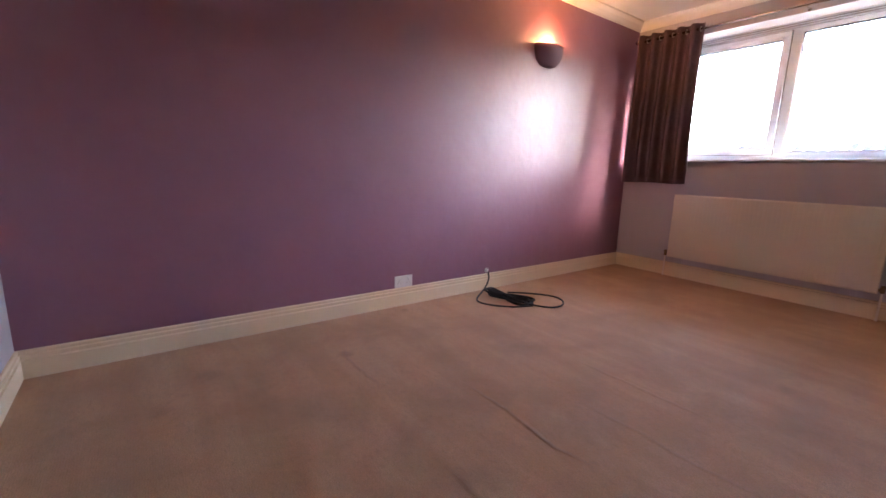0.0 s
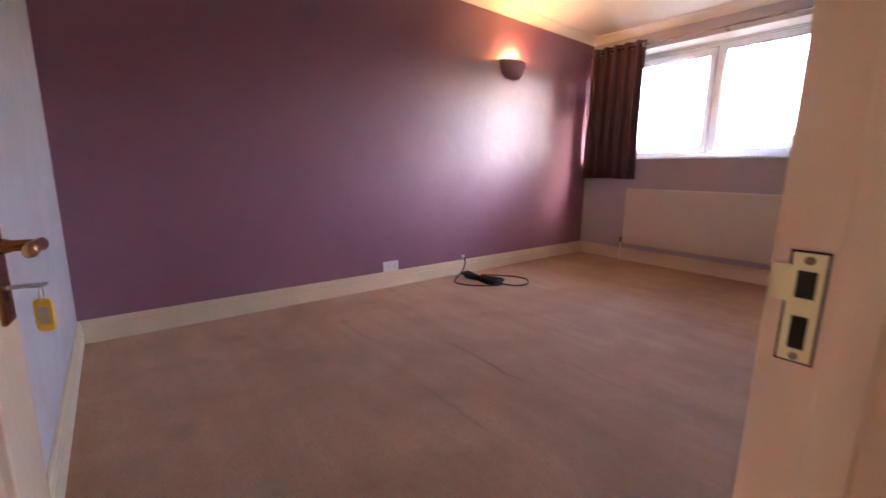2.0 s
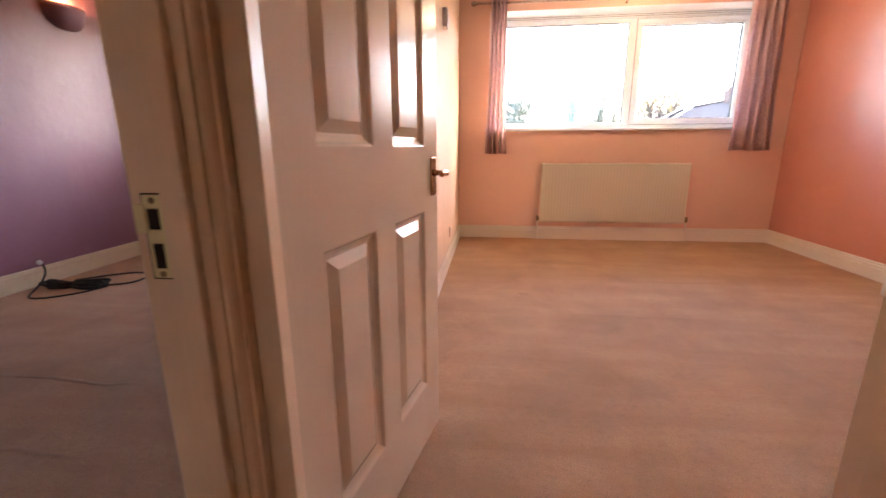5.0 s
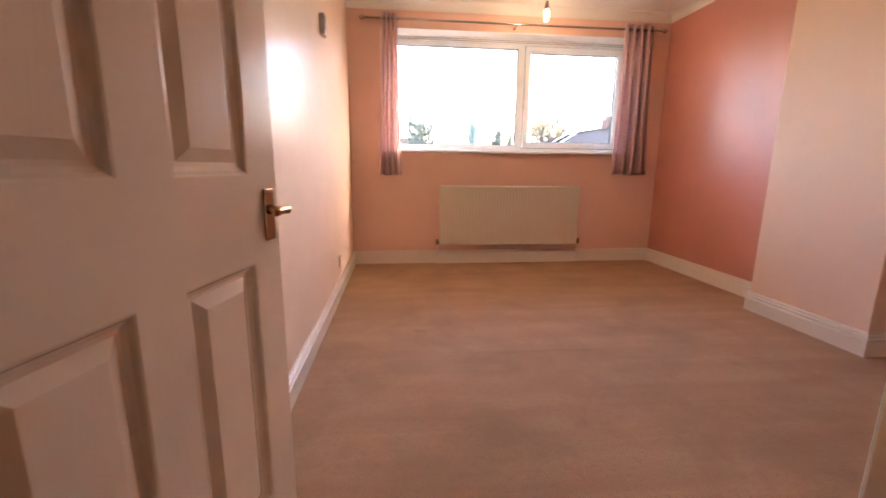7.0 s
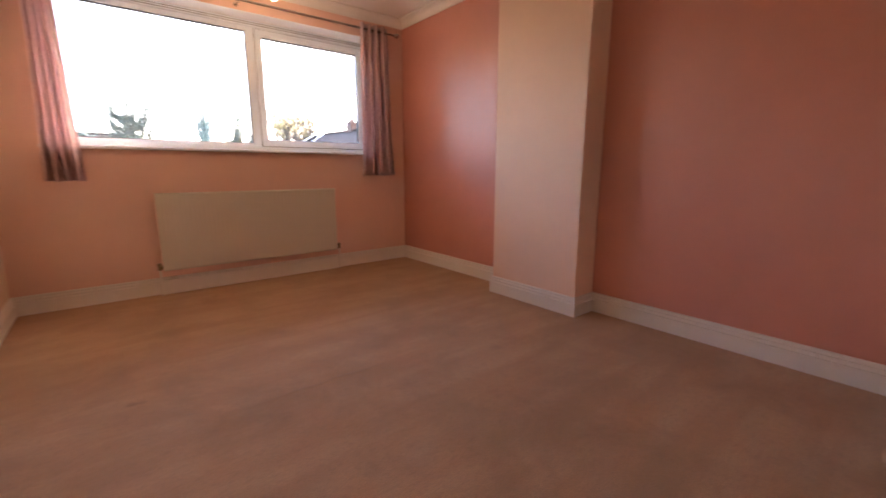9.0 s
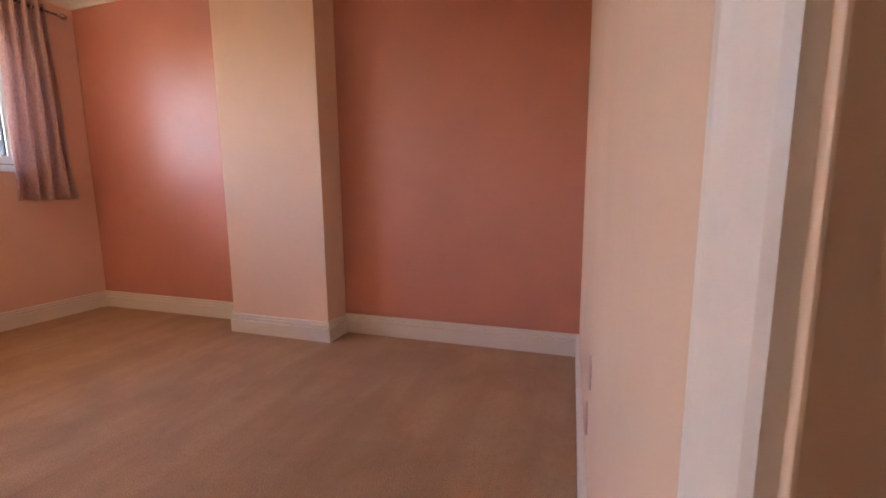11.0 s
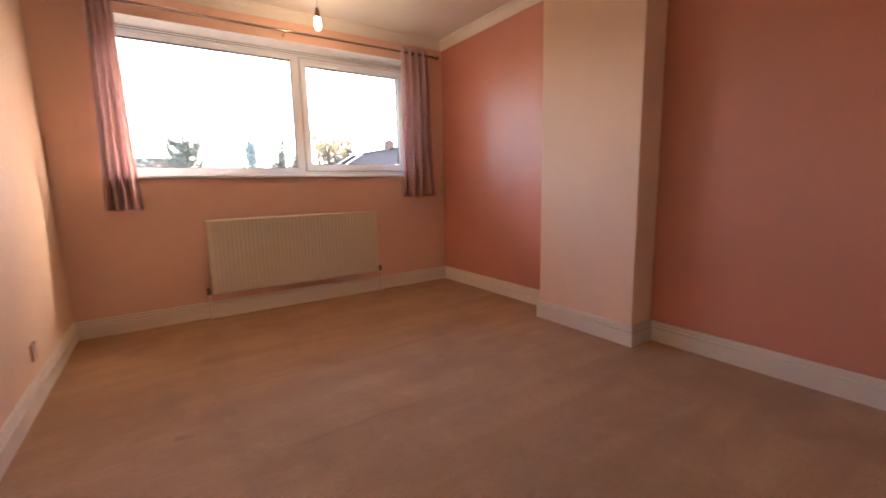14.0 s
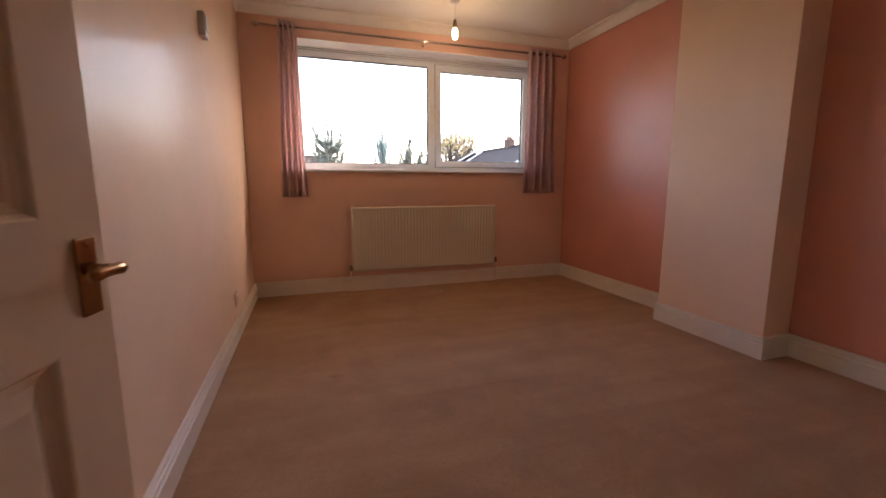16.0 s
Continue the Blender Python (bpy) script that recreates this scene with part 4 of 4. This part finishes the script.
def house(label, x, y, length, depth, eaves, ridge, turn, chimneys=(0.3,)):
    """Terrace with its roof; length along its own y."""
    root = tagged(empty("house", pose(x, y, GZ, 0, 0, turn)), label, "house", "houses beyond the gardens")
    d, l = depth / 2, length / 2
    part("wall", boxed(-d, d, -l, l, 0, eaves), BRICK, root)
    b = bmesh.new()
    v = [b.verts.new(c) for c in ((-d - 0.3, -l - 0.2, eaves - 0.1), (-d - 0.3, l + 0.2, eaves - 0.1), (0, l + 0.2, ridge), (0, -l - 0.2, ridge), (d + 0.3, -l - 0.2, eaves - 0.1), (d + 0.3, l + 0.2, eaves - 0.1))]
    for q in ((0, 1, 2, 3), (3, 2, 5, 4), (0, 3, 4), (1, 5, 2), (0, 4, 5, 1)):
        b.faces.new([v[i] for i in q])
    part("roof", b, TILE, root)
    part("ridge_tile", boxed(-0.13, 0.13, -l - 0.2, l + 0.2, ridge - 0.06, ridge + 0.10, 0.04), TILE, root)
    for yy in (-l - 0.24, l + 0.2):
        for sx in (-1, 1):
            bb = bmesh.new()
            e, t = Vector((sx * (d + 0.3), yy, eaves - 0.1)), Vector((0, yy, ridge))
            q = [e, t, t + Vector((0, 0, 0.12)), e + Vector((0, 0, 0.12))]
            front, back = [bb.verts.new(c) for c in q], [bb.verts.new(c + Vector((0, 0.16, 0))) for c in q]
            bb.faces.new(front)
            bb.faces.new(back)
            for k in range(4):
                bb.faces.new((front[k], front[(k + 1) % 4], back[(k + 1) % 4], back[k]))
            part("bargeboard", bb, UPVC, root)
    part("gutter", boxed(-d - 0.42, -d - 0.30, -l - 0.2, l + 0.2, eaves - 0.16, eaves - 0.06, 0.02), UPVC, root)
    for c in chimneys:
        cy = -l + c * length
        st = part("chimney", boxed(-0.3, 0.3, cy - 0.4, cy + 0.4, ridge - 0.6, ridge + 0.7), BRICK, root)
        for k in (-0.25, 0.25):
            part("chimney_pot", lathe(bmesh.new(), [(0.13, ridge + 0.7), (0.11, ridge + 0.95), (0.13, ridge + 1.0)], Matrix.Translation((0, cy + k, 0)), 12), BRICK, st)
    count = max(2, int(length / 3))
    for i in range(count):
        yy = -l + (i + 0.5) * length / count
        for z in (0.9, 3.3):
            if z + 1.2 < eaves:
                wn_ = part("window", boxed(-d - 0.03, -d + 0.04, yy - 0.7, yy + 0.7, z, z + 1.15), UPVC, root)
                part("pane", boxed(-d - 0.036, -d - 0.03, yy - 0.6, yy + 0.6, z + 0.1, z + 1.05), GASKET, wn_)
    return root


house("brick house with a grey tiled roof and white verge", 34.1, -18.6, 11, 8, 4.8, 7.2, -87, (0.56,))
house("lower brick house with a dark tiled roof", 49.4, -19.2, 16, 8, 4.8, 7.2, -99, ())
house("distant brick terrace with a tiled roof", 58, 4.5, 16, 8, 4.8, 7.6, 8, (0.3, 0.7))


def outbuilding(label, x0, x1, y0, y1, z0, z1):
    """A low building whose roof of ribbed sheets falls towards the windows."""
    root = tagged(empty("outbuilding", pose((x0 + x1) / 2, (y0 + y1) / 2, GZ)), label, "outbuilding")
    dx, dy = (x1 - x0) / 2, (y1 - y0) / 2
    part("wall", boxed(-dx + 0.2, dx, -dy + 0.1, dy - 0.1, 0, z0 - GZ - 0.05), BRICK, root)
    b = bmesh.new()
    v = [b.verts.new(c) for c in ((-dx, -dy, z0 - GZ), (-dx, dy, z0 - GZ), (dx, dy, z1 - GZ), (dx, -dy, z1 - GZ), (dx, -dy, z0 - GZ - 0.05), (dx, dy, z0 - GZ - 0.05))]
    for q in ((0, 1, 2, 3), (3, 2, 5, 4), (0, 3, 4), (1, 5, 2)):
        b.faces.new([v[i] for i in q])
    part("roof", b, SHEET, root)
    n = int(2 * dy / 0.24)
    rib = bmesh.new()
    box(rib, -1, 1, -0.055, 0.055, 0, 0.07, 0.02, 1)
    slope = math.atan2(z1 - z0, x1 - x0)
    length = math.hypot(x1 - x0, z1 - z0) / 2
    for vv in rib.verts:
        vv.co.x *= length
    first = part("rib", rib, SHEET, root)
    for i in range(n):
        ob = first if i == 0 else new("rib", first.data)
        ob.parent = root
        ob.matrix_basis = Matrix.Translation((0, -dy + 0.12 + i * 0.24, (z0 + z1) / 2 - GZ)) @ Matrix.Rotation(-slope, 4, "Y")
    return root


outbuilding("low outbuilding with a pale ribbed sheet roof", 10.6, 13.4, 0.0, 4.35, 0.55, 1.84)


def bare_tree(label, x, y, height, seed, leafy, leaf, slim=1.0, lean=0.0):
    rnd = random.Random(seed)
    root = tagged(empty("tree", pose(x, y, GZ)), label, "tree", "trees beyond the gardens")
    b = bmesh.new()
    tips = []

    def limb(p, d, length, r, depth):
        q = p + d * length
        if r > 0.012:
            steps = 6 if depth < 2 else 4
            m = (q - p).to_track_quat("Z", "Y").to_matrix().to_4x4()
            lathe(b, [(r, 0), (r * 0.62, length)], Matrix.Translation(p) @ m, steps)
        if depth == 5:
            tips.append(q)
            return
        for _ in range(3 if depth else 5):
            nd = (d + Vector((rnd.uniform(-1, 1), rnd.uniform(-1, 1), rnd.uniform(-0.1, 0.9))) * 0.55).normalized()
            limb(p + d * length * rnd.uniform(0.6, 1.0), nd, length * rnd.uniform(0.58, 0.80), r * 0.58, depth + 1)

    limb(Vector((0, 0, 0)), Vector((lean, 0, 1)).normalized(), height * 0.34, height * 0.024, 0)
    for v in b.verts:
        v.co.x, v.co.y = v.co.x * slim, v.co.y * slim
    part("trunk", b, BARK, root)
    if leafy:
        c = bmesh.new()
        for t in tips:
            for _ in range(leafy):
                p = Vector((t.x * slim, t.y * slim, t.z)) + Vector((rnd.gauss(0, 0.16), rnd.gauss(0, 0.16), rnd.gauss(0, 0.2)))
                s = rnd.uniform(0.05, 0.11)
                u = Vector((rnd.gauss(0, 1), rnd.gauss(0, 1), rnd.gauss(0, 1))).normalized()
                w = u.orthogonal().normalized()
                c.faces.new([c.verts.new(p + o) for o in (u * s, w * s * 0.6, -u * s, -w * s * 0.6)])
        part("crown", c, leaf, root)
    return root


def spiky_tree(label, x, y, height, spread, limbs, seed, leaf, lean=0.0, dense=70):
    """Upswept limbs clad in short stiff leaves."""
    rnd = random.Random(seed)
    root = tagged(empty("tree", pose(x, y, GZ)), label, "tree", "trees beyond the gardens")
    wood, crown = bmesh.new(), bmesh.new()

    def clad(a, c, thick, count):
        for _ in range(count):
            p = a.lerp(c, rnd.random())
            out = Vector((rnd.gauss(0, 1), rnd.gauss(0, 1), rnd.gauss(0.5, 0.7))).normalized()
            tip = p + out * thick * rnd.uniform(0.8, 2.0)
            w = out.orthogonal().normalized() * 0.03
            crown.faces.new([crown.verts.new(q) for q in (p - w, p + w, tip)])

    stem = [Vector((0, lean * (k / 8) ** 1.5, height * 0.9 * k / 8)) for k in range(9)]
    for k in range(8):
        m = (stem[k + 1] - stem[k]).to_track_quat("Z", "Y").to_matrix().to_4x4()
        r0, r1 = (0.17 * (1 - j / 8.6) for j in (k, k + 1))
        lathe(wood, [(r0, 0), (r1, (stem[k + 1] - stem[k]).length)], Matrix.Translation(stem[k]) @ m, 7)
        if k > 3:
            clad(stem[k], stem[k + 1], 0.20, dense * 2)
    for i in range(limbs):
        up = rnd.uniform(0.42, 0.86)
        k = min(7, int(up * 8))
        p = stem[k].lerp(stem[k + 1], up * 8 - k)
        turn = rnd.uniform(0, 2 * math.pi)
        reach = spread * (1.15 - 0.5 * up) * rnd.uniform(0.6, 1.1)
        rise = height * 0.20 * rnd.uniform(0.6, 1.2)
        last = p
        for q in range(1, 6):
            f = q / 5
            nxt = p + Vector((math.cos(turn) * reach * math.sin(f * 1.35), math.sin(turn) * reach * math.sin(f * 1.35), rise * (f ** 2 - 0.12 * math.sin(f * 3.1))))
            rod(wood, last, nxt, 0.042 * (1.1 - f * 0.8), 5)
            clad(last, nxt, 0.20 * (1.3 - f), dense)
            last = nxt
    part("trunk", wood, BARK, root)
    part("crown", crown, leaf, root)
    return root


spiky_tree("dark spiky evergreen tree with upswept limbs", 24.4, -2.4, 7.9, 1.35, 44, 11, LEAF, 0.0, 40)
spiky_tree("pale blue-green conifer in a garden", 30, -6.35, 8.5, 0.75, 40, 12, PALE_LEAF, 0.0, 50)
spiky_tree("slender dark evergreen tree leaning sideways", 24, -6.05, 7.2, 0.5, 24, 13, LEAF, -0.85, 40)
spiky_tree("small dark evergreen tree leaning sideways", 24, -6.35, 6.3, 0.5, 22, 14, LEAF, -1.15, 40)
bare_tree("low bushy tree beside the roofs", 27, -8.3, 5.9, 16, 4, LEAF, 0.6)
bare_tree("low garden shrub below the evergreen", 21, -1.2, 5.7, 18, 4, LEAF, 0.7)
bare_tree("pale yellow autumn tree behind the roof", 42.5, -16.2, 11.4, 21, 9, YLEAF, 1.35)
bare_tree("green leafy tree behind the outbuilding", 32, 9.7, 7.4, 15, 7, LEAF, 0.45)
bare_tree("tall hedge tree behind the outbuilding", 34, 6.6, 7.0, 17, 5, LEAF, 0.8)
